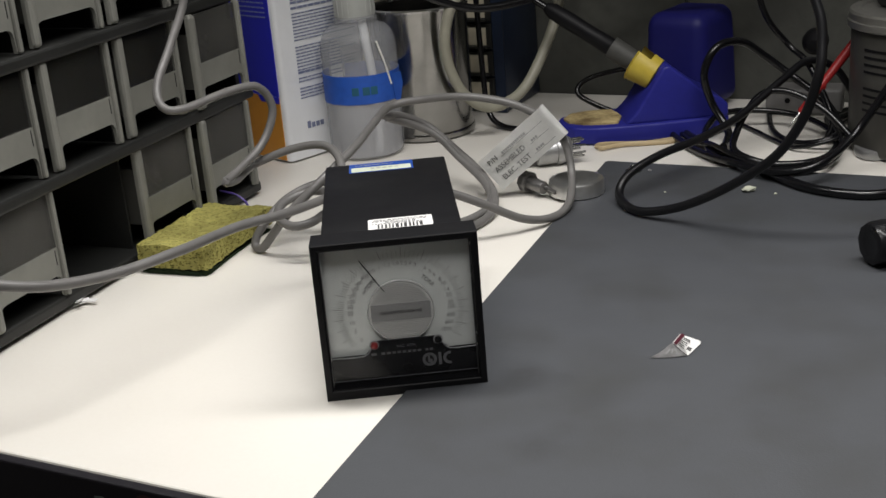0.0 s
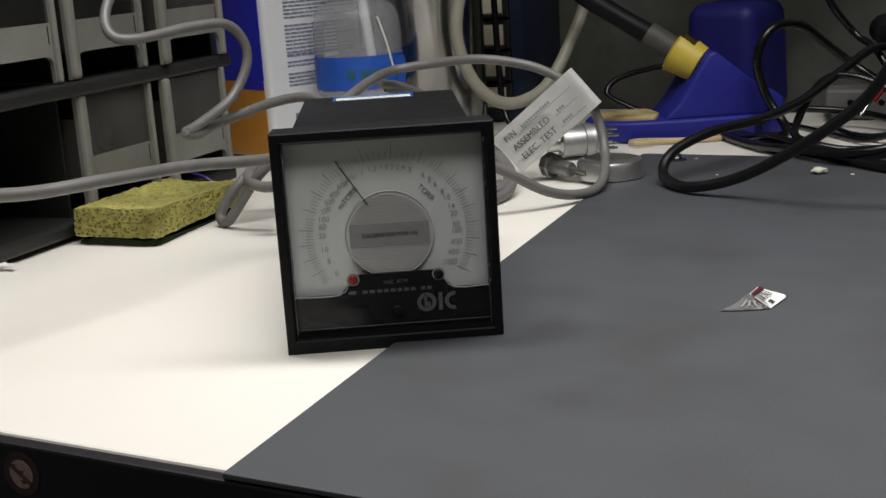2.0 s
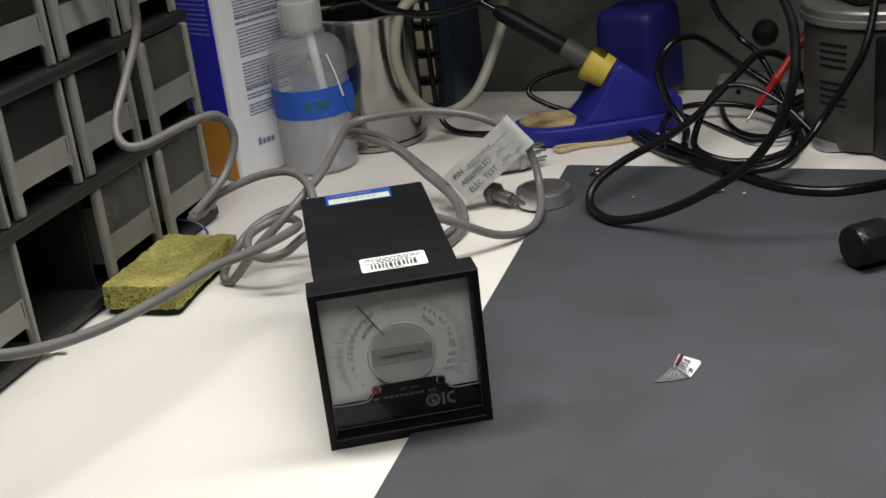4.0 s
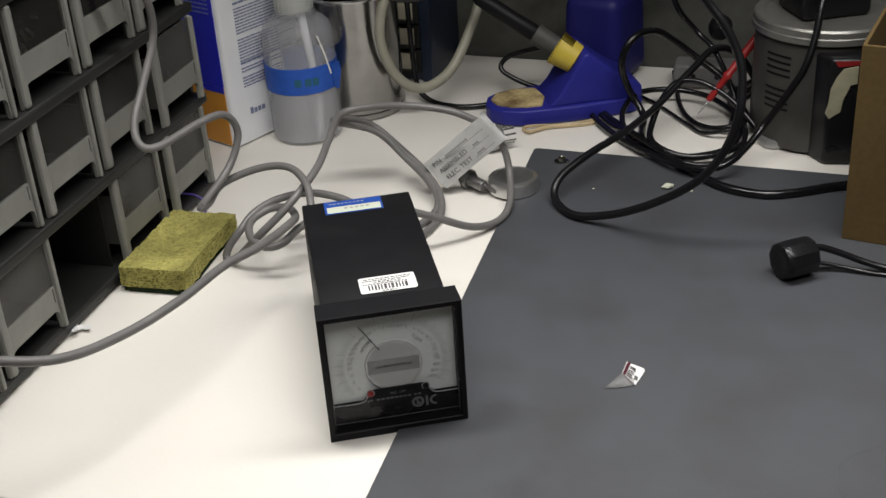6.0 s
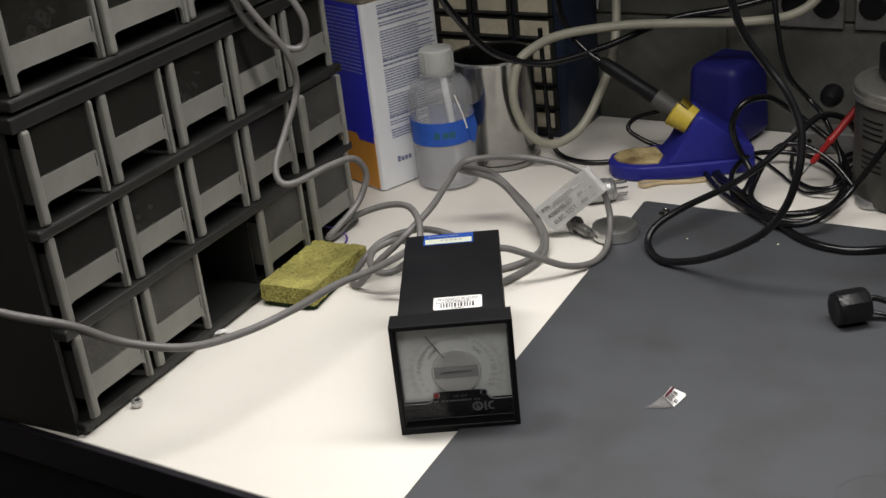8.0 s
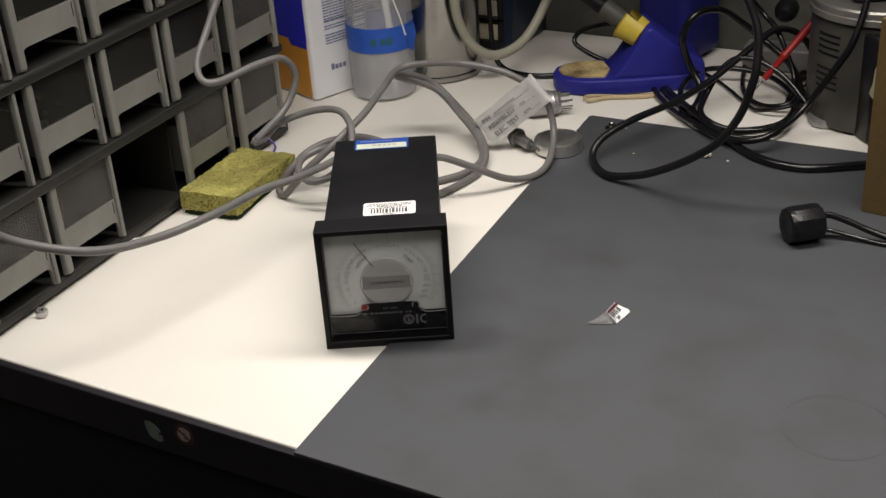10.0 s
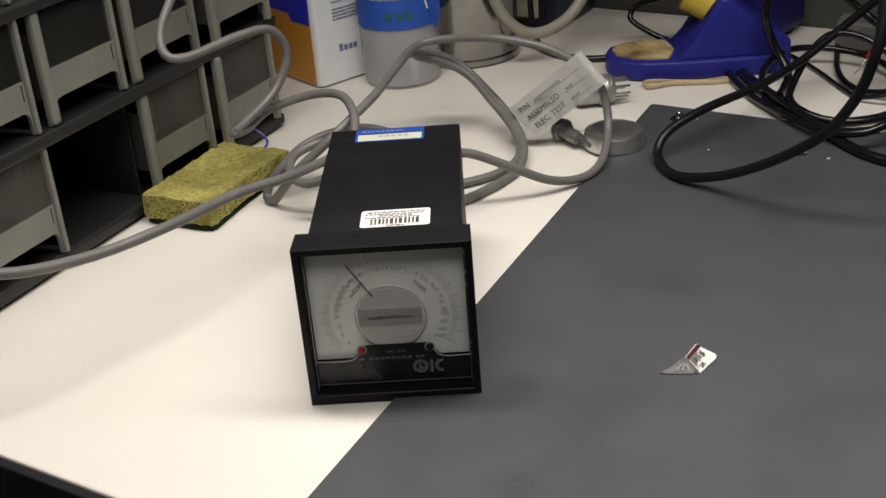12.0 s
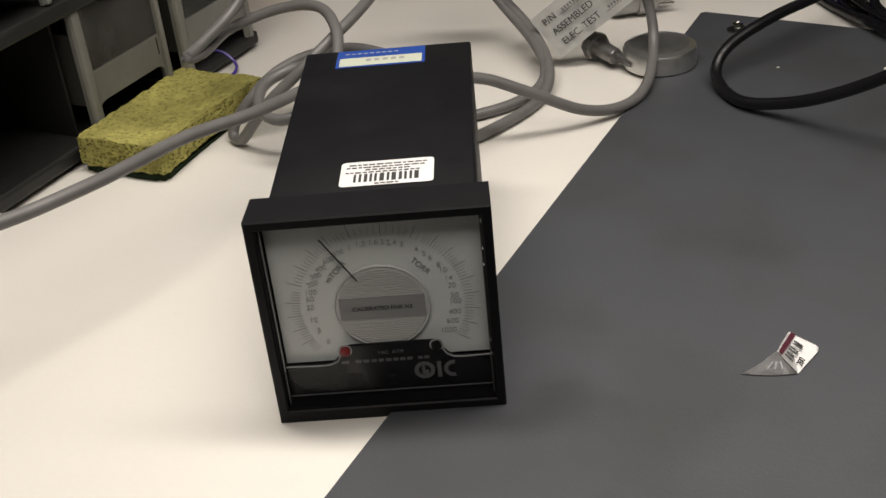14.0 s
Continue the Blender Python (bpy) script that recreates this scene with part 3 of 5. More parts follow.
def drawer_meshes(w, h):
    """Front of a small parts drawer (x across, y inwards, z up) with its tray, and its clear pane."""
    b = bmesh.new()
    rib, plate0, plate1, fillet = 0.0082, h * 0.215, h * 0.475, 0.0085
    front = [(0, 0), (rib * 0.75, 0)]
    for k in range(5):  # rounded arch over the finger gap
        a = radians(180 - 90 * k / 4)
        front.append((rib * 0.8 + fillet + fillet * math.cos(a), plate0 - fillet + fillet * math.sin(a)))
    for k in range(5):
        a = radians(90 - 90 * k / 4)
        front.append((w - rib * 0.6 - 0.006 + 0.006 * math.cos(a), plate0 - 0.006 + 0.006 * math.sin(a)))
    front += [(w - rib * 0.55, 0), (w, 0), (w, h), (w - rib * 0.55, h), (w - rib * 0.55, plate1), (rib * 0.9, plate1), (rib * 0.9, h), (0, h)]
    up = Matrix.Rotation(radians(90), 4, "X")
    merge(b, prism(front, -0.0015, 0.0015, 0.0), up)
    # rounded ribs standing proud, a lip and a label rail
    bits = [("rib", box((0, -0.0045, 0), (rib, 0.001, h), 0.0026)), ("rib", box((w - rib * 0.5, -0.0045, 0), (w, 0.001, h), 0.0016)),
            ("label_slot", box((w - rib * 0.5 - 0.0034, -0.0017, plate0 + 0.0075), (w - rib * 0.5 - 0.0024, 0.0, plate1 - 0.0015), 0.0002))]
    t = bmesh.new()
    for lo, hi in (((0.002, 0.0016, plate0), (0.0035, 0.14, h * 0.8)), ((w - 0.0035, 0.0016, plate0), (w - 0.002, 0.14, h * 0.8)), ((0.0035, 0.0016, plate0), (w - 0.0035, 0.14, plate0 + 0.0015)), ((0.0035, 0.1385, plate0 + 0.0015), (w - 0.0035, 0.14, h * 0.8))):
        box(lo, hi, 0, t)
    p = box((rib * 0.9, -0.0008, plate1 - 0.001), (w - rib * 0.55, 0.0008, h - 0.001), 0)
    return b, p, t, bits


def build_cabinet(name, cols, rows, s0, pitch, width, zfeet, height, z0, z1, skip, label, pulled, frosted=()):
    top = empty(name, CAB, label, "cabinet", "stacked drawer cabinets")
    s1 = s0 + pitch * cols + 0.003
    L, R, D = s0 - 0.010, s1, 0.16
    for x in (L, R - 0.006):
        part("side_panel", box((x, 0.004, z0), (x + 0.006, D, z1), 0.0008), CARCASS, top, "black steel side")
    part("back_panel", box((L + 0.006, D - 0.004, z0), (R - 0.006, D, z1)), CARCASS, top)
    part("top_panel", box((L + 0.001, -0.0095, z1 - 0.0128), (R - 0.001, D - 0.004, z1), 0.0018), CARCASS, top, "black top lip")
    for z in zfeet:
        part("shelf", box((L + 0.001, -0.0100 if z > 0.05 else -0.0050, z - 0.0105), (R - 0.001, D - 0.005, z - 0.001), 0.0022), CARCASS, top, "black shelf lip")
    for c in range(1, cols):
        x = s0 + pitch * c - (pitch - width) / 2
        part("divider", box((x - 0.001, 0.006, z0 + 0.012), (x + 0.001, D - 0.005, z1 - 0.011)), CARCASS, top)
    fm = pm = tm = bm4 = None
    for r, z in enumerate(zfeet):
        for c in range(cols):
            if (r, c) in skip:
                continue
            m = Matrix.Translation((s0 + pitch * c + 0.0004 * ((c * 7 + r * 3) % 3 - 1), -0.004 - pulled.get((r, c), 0.0), z))
            if fm is None:
                b, p, tr, bits = drawer_meshes(width, height)
                d = part("drawer", b, DRAWER, top, "", m)
                q = part("pane", p, PANE, d, "smoked clear pane")
                tm = part("tray", tr, TRAY, d).data
                bm4 = [(nm, part(nm, bb, BLACK if nm == "label_slot" else DRAWER, d).data) for nm, bb in bits]
                fm, pm = d.data, q.data
            else:
                d = new("drawer", fm)
                d.parent, d.matrix_basis = top, m
                q = new("pane", pm)
                q.parent = d
                q["label"] = "smoked clear pane"
                q = new("tray", tm)
                q.parent = d
                for nm, me in bm4:
                    q = new(nm, me)
                    q.parent = d
            if name == "drawer_cabinet" and (r, c) in frosted:
                q2 = [o for o in d.children if o.name.startswith("pane")][0]
                q2.material_slots[0].link = "OBJECT"
                q2.material_slots[0].material = FROST
                q2["label"] = "frosted clear pane"
            if (r + c * 2) % 3 == 0:  # hardware lying behind the pane
                rnd = random.Random(r * 10 + c)
                g = bmesh.new()
                for k in range(16):
                    x, y = rnd.uniform(0.012, width - 0.014), rnd.uniform(0.012, 0.05)
                    s = rnd.uniform(0.003, 0.006)
                    b = lathe([(0.4 * s, 0), (s, 0), (s, s * 0.6), (0.4 * s, s * 0.6), (0.4 * s, 0)], 8)
                    merge(g, b, pose(x, y, height * 0.28 + rnd.uniform(0, height * 0.35), rnd.uniform(0, 90), rnd.uniform(0, 90), 0))
                tagged(part("hardware", g, DULLMETAL, d), kind="stuff")
    return top


build_cabinet("drawer_cabinet", 5, 3, 0.001, 0.0885, 0.0775, (0.0140, 0.1025, 0.1910), 0.0785, 0.0, 0.2825, {(0, 2)},
                      "black cabinet of small grey drawers, one missing, on the bench", {(1, 4): 0.007, (2, 0): 0.002, (0, 0): 0.002, (0, 4): 0.003}, {(0, 0), (0, 1), (0, 3), (0, 4), (1, 4)})
build_cabinet("drawer_cabinet", 4, 1, 0.0050, 0.1075, 0.1030, (0.2960,), 0.0745, 0.2835, 0.390, set(),
                      "black cabinet of wider grey drawers stacked on another cabinet", {(0, 1): 0.002})

# ---- sponge ----


def build_sponge():
    P1, P2, P3 = Vector((-0.2020, 0.2545, 0)), Vector((-0.1450, 0.2275, 0)), Vector((-0.1020, 0.3350, 0))
    ax, ay = (P2 - P1), (P3 - P2)
    w, l = ax.length, ay.length
    rot = Matrix((ax.normalized(), ay.normalized(), (0, 0, 1))).transposed().to_4x4()
    top = empty("sponge", Matrix.Translation(P1) @ rot, "worn yellow cellulose sponge with green scouring side down", "sponge")

    def slab(z0, z1, nz, rough, seed):
        b = bmesh.new()
        nx, ny = 26, 40
        bmesh.ops.create_cube(b, size=1)
        bmesh.ops.subdivide_edges(b, edges=[e for e in b.edges if abs(e.verts[0].co.x - e.verts[1].co.x) > 0.5], cuts=nx)
        bmesh.ops.subdivide_edges(b, edges=[e for e in b.edges if abs(e.verts[0].co.y - e.verts[1].co.y) > 0.5], cuts=ny)
        bmesh.ops.subdivide_edges(b, edges=[e for e in b.edges if abs(e.verts[0].co.z - e.verts[1].co.z) > 0.5], cuts=nz)
        for v in b.verts:
            x, y, z = v.co.x + 0.5, v.co.y + 0.5, v.co.z + 0.5
            # soft corners in plan, slight pinch in the middle of the long sides
            ex, ey = x * w, y * l
            px = 0.0022 * math.sin(math.pi * y)
            ex += px * (1 if x < 0.5 else -1) * abs(2 * x - 1)
            cxr, cyr = min(ex, w - ex), min(ey, l - ey)
            rr = 0.005
            if cxr < rr and cyr < rr:
                k = 1 - math.hypot(rr - cxr, rr - cyr) / rr if math.hypot(rr - cxr, rr - cyr) > rr else 0
                ex += (rr * 0.29) * (1 if x < 0.5 else -1) * (1 if k < 0 else 0)
                ey += (rr * 0.29) * (1 if y < 0.5 else -1) * (1 if k < 0 else 0)
            zz = z0 + (z1 - z0) * z
            sag = (0.0040 * math.sin(math.pi * x) * math.sin(math.pi * min(1, y * 1.15)) + 0.0035 * (1 - x) * (1 - y) + 0.0050 * y + 0.0030 * x * y - 0.0015 * math.sin(5 * x + 3 * y)) * z
            q = Vector((ex, ey, zz))
            nv = noise.noise_vector(q * 160 + Vector((seed, 0, 0))) * rough + noise.noise_vector(q * 420) * rough * 0.6
            v.co = q + nv
            v.co.z -= sag
            if z < 0.01:
                v.co.z = max(v.co.z, z0 + 0.0001)
        return b
    part("scouring_pad", slab(0.0002, 0.0058, 2, 0.0004, 3), SCRUB, top, "dark green scouring layer", Matrix.Translation((0.0012, 0.002, 0)) @ Matrix.Diagonal((0.955, 0.965, 1, 1)), smooth=True)
    body = part("foam", slab(0.0056, 0.0262, 8, 0.0011, 9), SPONGE, top, "yellow cellulose foam", smooth=True)
    # open pores on sides and top
    g = bmesh.new()
    rnd = random.Random(7)
    for k in range(150):
        side = rnd.random()
        s = rnd.uniform(0.0005, 0.0017)
        if side < 0.30:
            p, nrm = (rnd.uniform(0.003, w - 0.003), 0.0, rnd.uniform(0.008, 0.0245)), (0, -1, 0)
        elif side < 0.70:
            yy = rnd.uniform(0.02, 0.98)
            p, nrm = (w - 0.0022 * math.sin(math.pi * yy), l * yy, rnd.uniform(0.008, 0.0235 - 0.008 * yy)), (1, 0, 0)
        else:
            x, y = rnd.uniform(0.003, w - 0.003), rnd.uniform(0.003, l - 0.003)
            p, nrm = (x, y, 0.0262 - 0.0040 * math.sin(math.pi * x / w) * math.sin(math.pi * min(1, y / l * 1.15)) - 0.0035 * (1 - x / w) * (1 - y / l) - 0.0050 * y / l - 0.0030 * x / w * y / l + 0.0015 * math.sin(5 * x / w + 3 * y / l)), (0, 0, 1)
            s *= 0.45
        b = bmesh.new()
        bmesh.ops.create_icosphere(b, subdivisions=1, radius=s)
        b.transform(Matrix.Translation(p) @ Vector(nrm).to_track_quat("Z", "Y").to_matrix().to_4x4() @ Matrix.Diagonal((rnd.uniform(0.7, 1.5), rnd.uniform(0.5, 0.9), 0.38, 1)))
        merge(g, b)
    tagged(part("pore_texture", g, PORE, body), kind="stuff")


build_sponge()

# ---- grey meter cable and tag ----
cable = empty("grey_cable", Matrix.Identity(4), "long grey round cable looping from the meter across the bench", "cable")
LEAD = [(-0.4000, -0.0550, 0.2060), (-0.3350, -0.0300, 0.1560), (-0.2880, -0.0100, 0.1280), (-0.2590, 0.0100, 0.1000), (-0.2160, 0.0300, 0.0800), (-0.1780, 0.0695, 0.0682), (-0.1410, 0.1103, 0.0654), (-0.1080, 0.1620, 0.0611), (-0.0794, 0.1960, 0.0560), (-0.0540, 0.2390, 0.0500), (-0.0477, 0.2570, 0.0480), (-0.0530, 0.2810, 0.0450), (-0.0690, 0.2900, 0.0420), (-0.0860, 0.2775, 0.0380), (-0.0870, 0.2550, 0.0340), (-0.0760, 0.2390, 0.0320), (-0.0610, 0.2380, 0.0340), (-0.0440, 0.2560, 0.0380), (-0.0220, 0.2620, 0.0410), (0.0020, 0.2400, 0.0420), (0.0000, 0.1980, 0.0440)]
part("lead", tube(LEAD, 0.0035), GREYCABLE, cable, smooth=True)
DROP = [(-0.1860, 0.2720, 0.3300), (-0.1800, 0.2770, 0.3120), (-0.1630, 0.2840, 0.2800), (-0.1420, 0.2910, 0.2420), (-0.1410, 0.3000, 0.2050), (-0.1540, 0.2840, 0.1720), (-0.1650, 0.2620, 0.1460), (-0.1620, 0.2520, 0.1310), (-0.1480, 0.2560, 0.1270), (-0.1160, 0.2850, 0.1310), (-0.0950, 0.3020, 0.1290), (-0.0860, 0.3080, 0.1090), (-0.0967, 0.2980, 0.0840), (-0.1168, 0.2720, 0.0700), (-0.1248, 0.2580, 0.0665), (-0.1178, 0.2720, 0.0635), (-0.1052, 0.3000, 0.0670), (-0.0727, 0.3000, 0.0770), (-0.0472, 0.2850, 0.0810), (-0.0349, 0.2550, 0.0760), (-0.0330, 0.2250, 0.0600), (-0.0200, 0.2000, 0.0450)]
part("drop", tube(DROP, 0.0033), GREYCABLE, cable, smooth=True)
UPPER = [(-0.1900, 0.2850, 0.3350), (-0.1880, 0.2850, 0.3180), (-0.1780, 0.2880, 0.2830), (-0.1600, 0.2930, 0.2580), (-0.1395, 0.2980, 0.2460), (-0.1270, 0.3020, 0.2480), (-0.1235, 0.3020, 0.2690), (-0.1310, 0.3020, 0.2890), (-0.1460, 0.3020, 0.3130), (-0.1540, 0.3000, 0.3350)]
part("upper_loop", tube(UPPER, 0.0033), GREYCABLE, cable, smooth=True)
RISE = [(0.010, 0.198, 0.040), (0.006, 0.262, 0.046), (-0.026, 0.292, 0.050), (-0.057, 0.300, 0.046), (-0.081, 0.296, 0.038), (-0.096, 0.284, 0.028), (-0.108, 0.282, 0.014), (-0.111, 0.279, 0.0055), (-0.105, 0.272, 0.0050),
        (-0.093, 0.260, 0.021), (-0.080, 0.250, 0.038), (-0.060, 0.250, 0.055), (-0.040, 0.262, 0.069), (-0.022, 0.288, 0.078), (-0.008, 0.330, 0.083), (0.008, 0.380, 0.085), (0.036, 0.382, 0.088), (0.072, 0.365, 0.091), (0.107, 0.355, 0.085), (0.130, 0.350, 0.074), (0.145, 0.348, 0.064), (0.1545, 0.346, 0.043),
        (0.156, 0.333, 0.021), (0.147, 0.300, 0.008), (0.130, 0.277, 0.0055), (0.104, 0.262, 0.012), (0.071, 0.250, 0.032), (0.043, 0.243, 0.046), (0.018, 0.225, 0.050), (0.010, 0.198, 0.044)]
part("rise", tube(RISE, 0.0034), GREYCABLE, cable, smooth=True)
FALL = [(0.000, 0.388, 0.076), (0.018, 0.402, 0.070), (0.040, 0.410, 0.057), (0.063, 0.393, 0.037), (0.082, 0.360, 0.022), (0.088, 0.322, 0.012), (0.078, 0.295, 0.0042), (0.046, 0.258, 0.0042), (0.012, 0.236, 0.0042), (-0.03, 0.235, 0.0045)]
part("fall", tube(FALL, 0.0036), GREYCABLE, cable, smooth=True)
FALL2 = [(0.004, 0.395, 0.072), (0.042, 0.404, 0.053), (0.066, 0.384, 0.031), (0.083, 0.345, 0.018), (0.084, 0.318, 0.0085), (0.066, 0.297, 0.0045), (0.036, 0.282, 0.0042), (0.0, 0.272, 0.0042)]
part("return", tube(FALL2, 0.0034), GREYCABLE, cable, smooth=True)


def build_tag():
    T, R, B, L = (Vector(v) for v in ((0.1295, 0.3435, 0.0795), (0.1530, 0.3385, 0.0545), (0.0985, 0.3525, 0.0100), (0.0797, 0.3610, 0.0323)))
    ax = ((T - L) + (R - B)).normalized()
    ay = (((L - B) + (T - R)) * 0.5)
    ay = (ay - ax * ay.dot(ax)).normalized()
    az = ax.cross(ay)
    c = (T + R + B + L) / 4
    m = Matrix.Translation(c) @ Matrix((ax, ay, az)).transposed().to_4x4()
    w, h = ((T - L).length + (R - B).length) / 2, ((L - B).length + (T - R).length) / 2
    top = empty("cable_tag", m, "white printed paper tag folded round the grey cable", "tag")
    b = bmesh.new()
    n = 24
    rows = []
    for i in range(n + 1):
        x = -w / 2 + w * i / n
        bow = 0.0015 * math.cos(math.pi * i / n * 1.3)
        rows.append([b.verts.new((x, y, bow)) for y in (-h / 2, 0, h / 2)])
    for k in range(1, 9):  # wraps round the cable at its far end
        a = radians(k * 24)
        rows.append([b.verts.new((w / 2 + 0.0045 * math.sin(a), y, rows[n][0].co.z - 0.0045 * (1 - math.cos(a)))) for y in (-h / 2, 0, h / 2)])
    for p, q in zip(rows, rows[1:]):
        for k in range(2):
            b.faces.new((p[k], q[k], q[k + 1], p[k + 1]))
    bmesh.ops.solidify(b, geom=b.faces[:], thickness=0.00025)
    part("sheet", b, material("glossy_tag_paper", (0.80, 0.80, 0.78), 0.38, grain=0.06, scale=200, stain=0.25, stain_scale=50, bump=0.12, bump_scale=60, spec=0.6), top, "creased white tag paper", smooth=True)
    for k, (s, x) in enumerate((("P/N", -w / 2 + 0.006), ("ASSEMBLED", -w / 2 + 0.006), ("ELEC. TEST", -w / 2 + 0.006))):
        lettering("tag_word", s, 0.0066, INK, top, Matrix.Translation((x + 0.001 * k, h * (0.27 - 0.27 * k), 0.0021)), align="LEFT")
        ln = box((x + (0.014, 0.040, 0.038)[k], h * (0.27 - 0.27 * k) - 0.0022, 0.0019), (w / 2 - 0.004, h * (0.27 - 0.27 * k) - 0.0019, 0.0021))
        part("rule", ln, INK, top)
        pb = bmesh.new()
        xx = x + (0.016, 0.043, 0.041)[k]
        while xx < (w / 2 - 0.022 if k == 0 else w / 2 - 0.016):
            box((xx, h * (0.27 - 0.27 * k) - 0.0012, 0.0019), (xx + 0.0016, h * (0.27 - 0.27 * k) + 0.001, 0.0021), 0, pb)
            xx += 0.0023
        if pb.verts:
            part("written_bars", pb, GREYINK, top)


build_tag()

# ---- round weight, plug and pin connector behind the meter ----
weight = empty("metal_puck", Matrix.Translation((0.1615, 0.3445, 0.0)), "dull grey round metal puck with a domed edge", "puck")
part("rim", lathe([(0, 0.0024), (0.0230, 0.0024), (0.0240, 0.0034), (0.0240, 0.0135), (0.0230, 0.0155), (0.019, 0.0166), (0.0180, 0.0160), (0, 0.0140)], 48), material("polished_puck_steel", (0.64, 0.64, 0.63), 0.30, metal=0.95, grain=0.2, scale=150), weight, smooth=True)
plug = empty("barrel_plug", along((0.1215, 0.3640, 0.0105), (0.1440, 0.3250, 0.0085)), "dark metal barrel plug with a slotted pin", "plug")
part("collar", lathe([(0, -0.004), (0.0088, -0.004), (0.0096, -0.002), (0.0096, 0.003), (0.0088, 0.0045), (0, 0.0045)], 8), DARKMETAL, plug, "eight-sided collar")
part("barrel", lathe([(0.0058, 0.0045), (0.0056, 0.022), (0.0050, 0.0235), (0, 0.0235)], 24), DARKMETAL, plug, smooth=True)
pin = part("pin", tube([(0.0015, 0, 0.0235), (0.0015, 0, 0.031), (0.0015, 0, 0.0385)], 0.0021, 8), DARKMETAL, plug, "slotted pin", smooth=True)
part("slot", box((0.0008, -0.0027, 0.026), (0.0022, -0.0019, 0.0375), 0.0002), BLACK, pin)
conn = empty("pin_connector", along((0.1400, 0.4400, 0.0140), (0.1830, 0.4460, 0.0140)), "round metal multi-pin connector lying on its side", "connector")
part("back_shell", lathe([(0, -0.012), (0.0062, -0.012), (0.0070, -0.011), (0.0070, -0.002), (0.0090, 0.0), (0, 0.0002)], 24), CHROME, conn, "bright cable clamp", smooth=True)
part("shell", lathe([(0, 0), (0.0115, 0), (0.0125, 0.002), (0.0125, 0.018), (0.0138, 0.0185), (0.0138, 0.024), (0.0125, 0.0245), (0.0130, 0.026), (0.0122, 0.027), (0.0130, 0.028), (0.0122, 0.029), (0.0130, 0.030), (0.0122, 0.031), (0.011, 0.033), (0, 0.033)], 32), DULLMETAL, conn, "threaded shell", smooth=True)
for k in range(8):
    a = radians(45 * k + 20)
    part("contact", tube([(0.0085 * math.cos(a), 0.0085 * math.sin(a), 0.033), (0.0085 * math.cos(a), 0.0085 * math.sin(a), 0.040), (0.0085 * math.cos(a), 0.0085 * math.sin(a), 0.046)], 0.0011, 6), CHROME, conn)

# ---- solvent can ----


def build_can():
    c = Vector((-0.0945, 0.5300, 0))
    ang = radians(41)
    top = empty("solvent_can", Matrix.Translation(c) @ Matrix.Rotation(ang, 4, "Z"), "rectangular solvent can with blue, orange and white print", "can")
    W, D, H = 0.108, 0.088, 0.2290
    # local: x along the white face, y back along the blue face
    part("body", prism(rounded(0, 0, W, D, 0.006), 0.002, H, 0.0), CANWHITE, top, "white printed body", smooth=True)
    part("seam", prism(rounded(-0.001, -0.001, W + 0.001, D + 0.001, 0.007), H - 0.001, H + 0.003, 0.0008), TINTOP, top, "rolled tin rim", smooth=True)
    part("spout", lathe([(0, 0), (0.018, 0), (0.018, 0.004), (0.0155, 0.006), (0.0155, 0.015), (0.014, 0.0165), (0, 0.0165)], 28, Matrix.Translation((0.035, 0.037, H + 0.003))), TINTOP, top, "screw cap", smooth=True)
    part("handle", tube([(0.065, 0.037, H + 0.003), (0.068, 0.037, H + 0.016), (0.088, 0.037, H + 0.020), (0.108, 0.037, H + 0.016), (0.112, 0.037, H + 0.003)], 0.002, 8), TINTOP, top, "wire handle", smooth=True)
    part("blue_panel", box((-0.0006, 0.006, 0.068), (0.0003, D - 0.002, H - 0.002)), BLUEP, top, "royal blue side panel")
    part("orange_panel", box((-0.0006, 0.006, 0.003), (0.0003, D - 0.002, 0.0675)), ORANGEP, top, "orange side panel")
    part("blue_step", prism([(-x, z) for x, z in ((-0.006, 0.061), (-0.036, 0.061), (-0.040, 0.0678), (-0.006, 0.0678))], 0, 0.0003, 0, Matrix.Translation((-0.0006, 0, 0)) @ Matrix(((0, 0, -1, 0), (1, 0, 0, 0), (0, 1, 0, 0), (0, 0, 0, 1)))), BLUEP, top)
    rnd = random.Random(11)
    tb = bmesh.new()
    for k in range(17):
        z = H - 0.010 - k * 0.0046
        y = 0.012
        while y < D - 0.010:
            w = rnd.uniform(0.002, 0.007)
            box((-0.0008, y, z), (-0.0004, min(y + w, D - 0.010), z + 0.0013), 0, tb)
            y += w + 0.0012
    tagged(part("printed_text", tb, material("pale_blue_ink", (0.22, 0.26, 0.50), 0.5), top), kind="stuff")
    tw = bmesh.new()
    z = H - 0.008
    while z > 0.056:
        big = rnd.random() < 0.12
        x = 0.022
        end = rnd.choice((W - 0.008, W - 0.012, W - 0.03))
        while x < end:
            w = rnd.uniform(0.002, 0.008)
            box((x, -0.0006, z), (min(x + w, end), 0.0002, z + (0.0022 if big else 0.0012)), 0, tw)
            x += w + 0.0011
        z -= 0.0052 if big else (0.0032 if rnd.random() < 0.85 else 0.007)
    for k in range(4):
        box((0.026 + k * 0.0055, -0.0006, 0.031), (0.030 + k * 0.0055, 0.0002, 0.036 + 0.002 * (k == 0)), 0, tw)
    tagged(part("printed_text", tw, material("slate_ink", (0.16, 0.18, 0.28), 0.5), top), kind="stuff")


build_can()

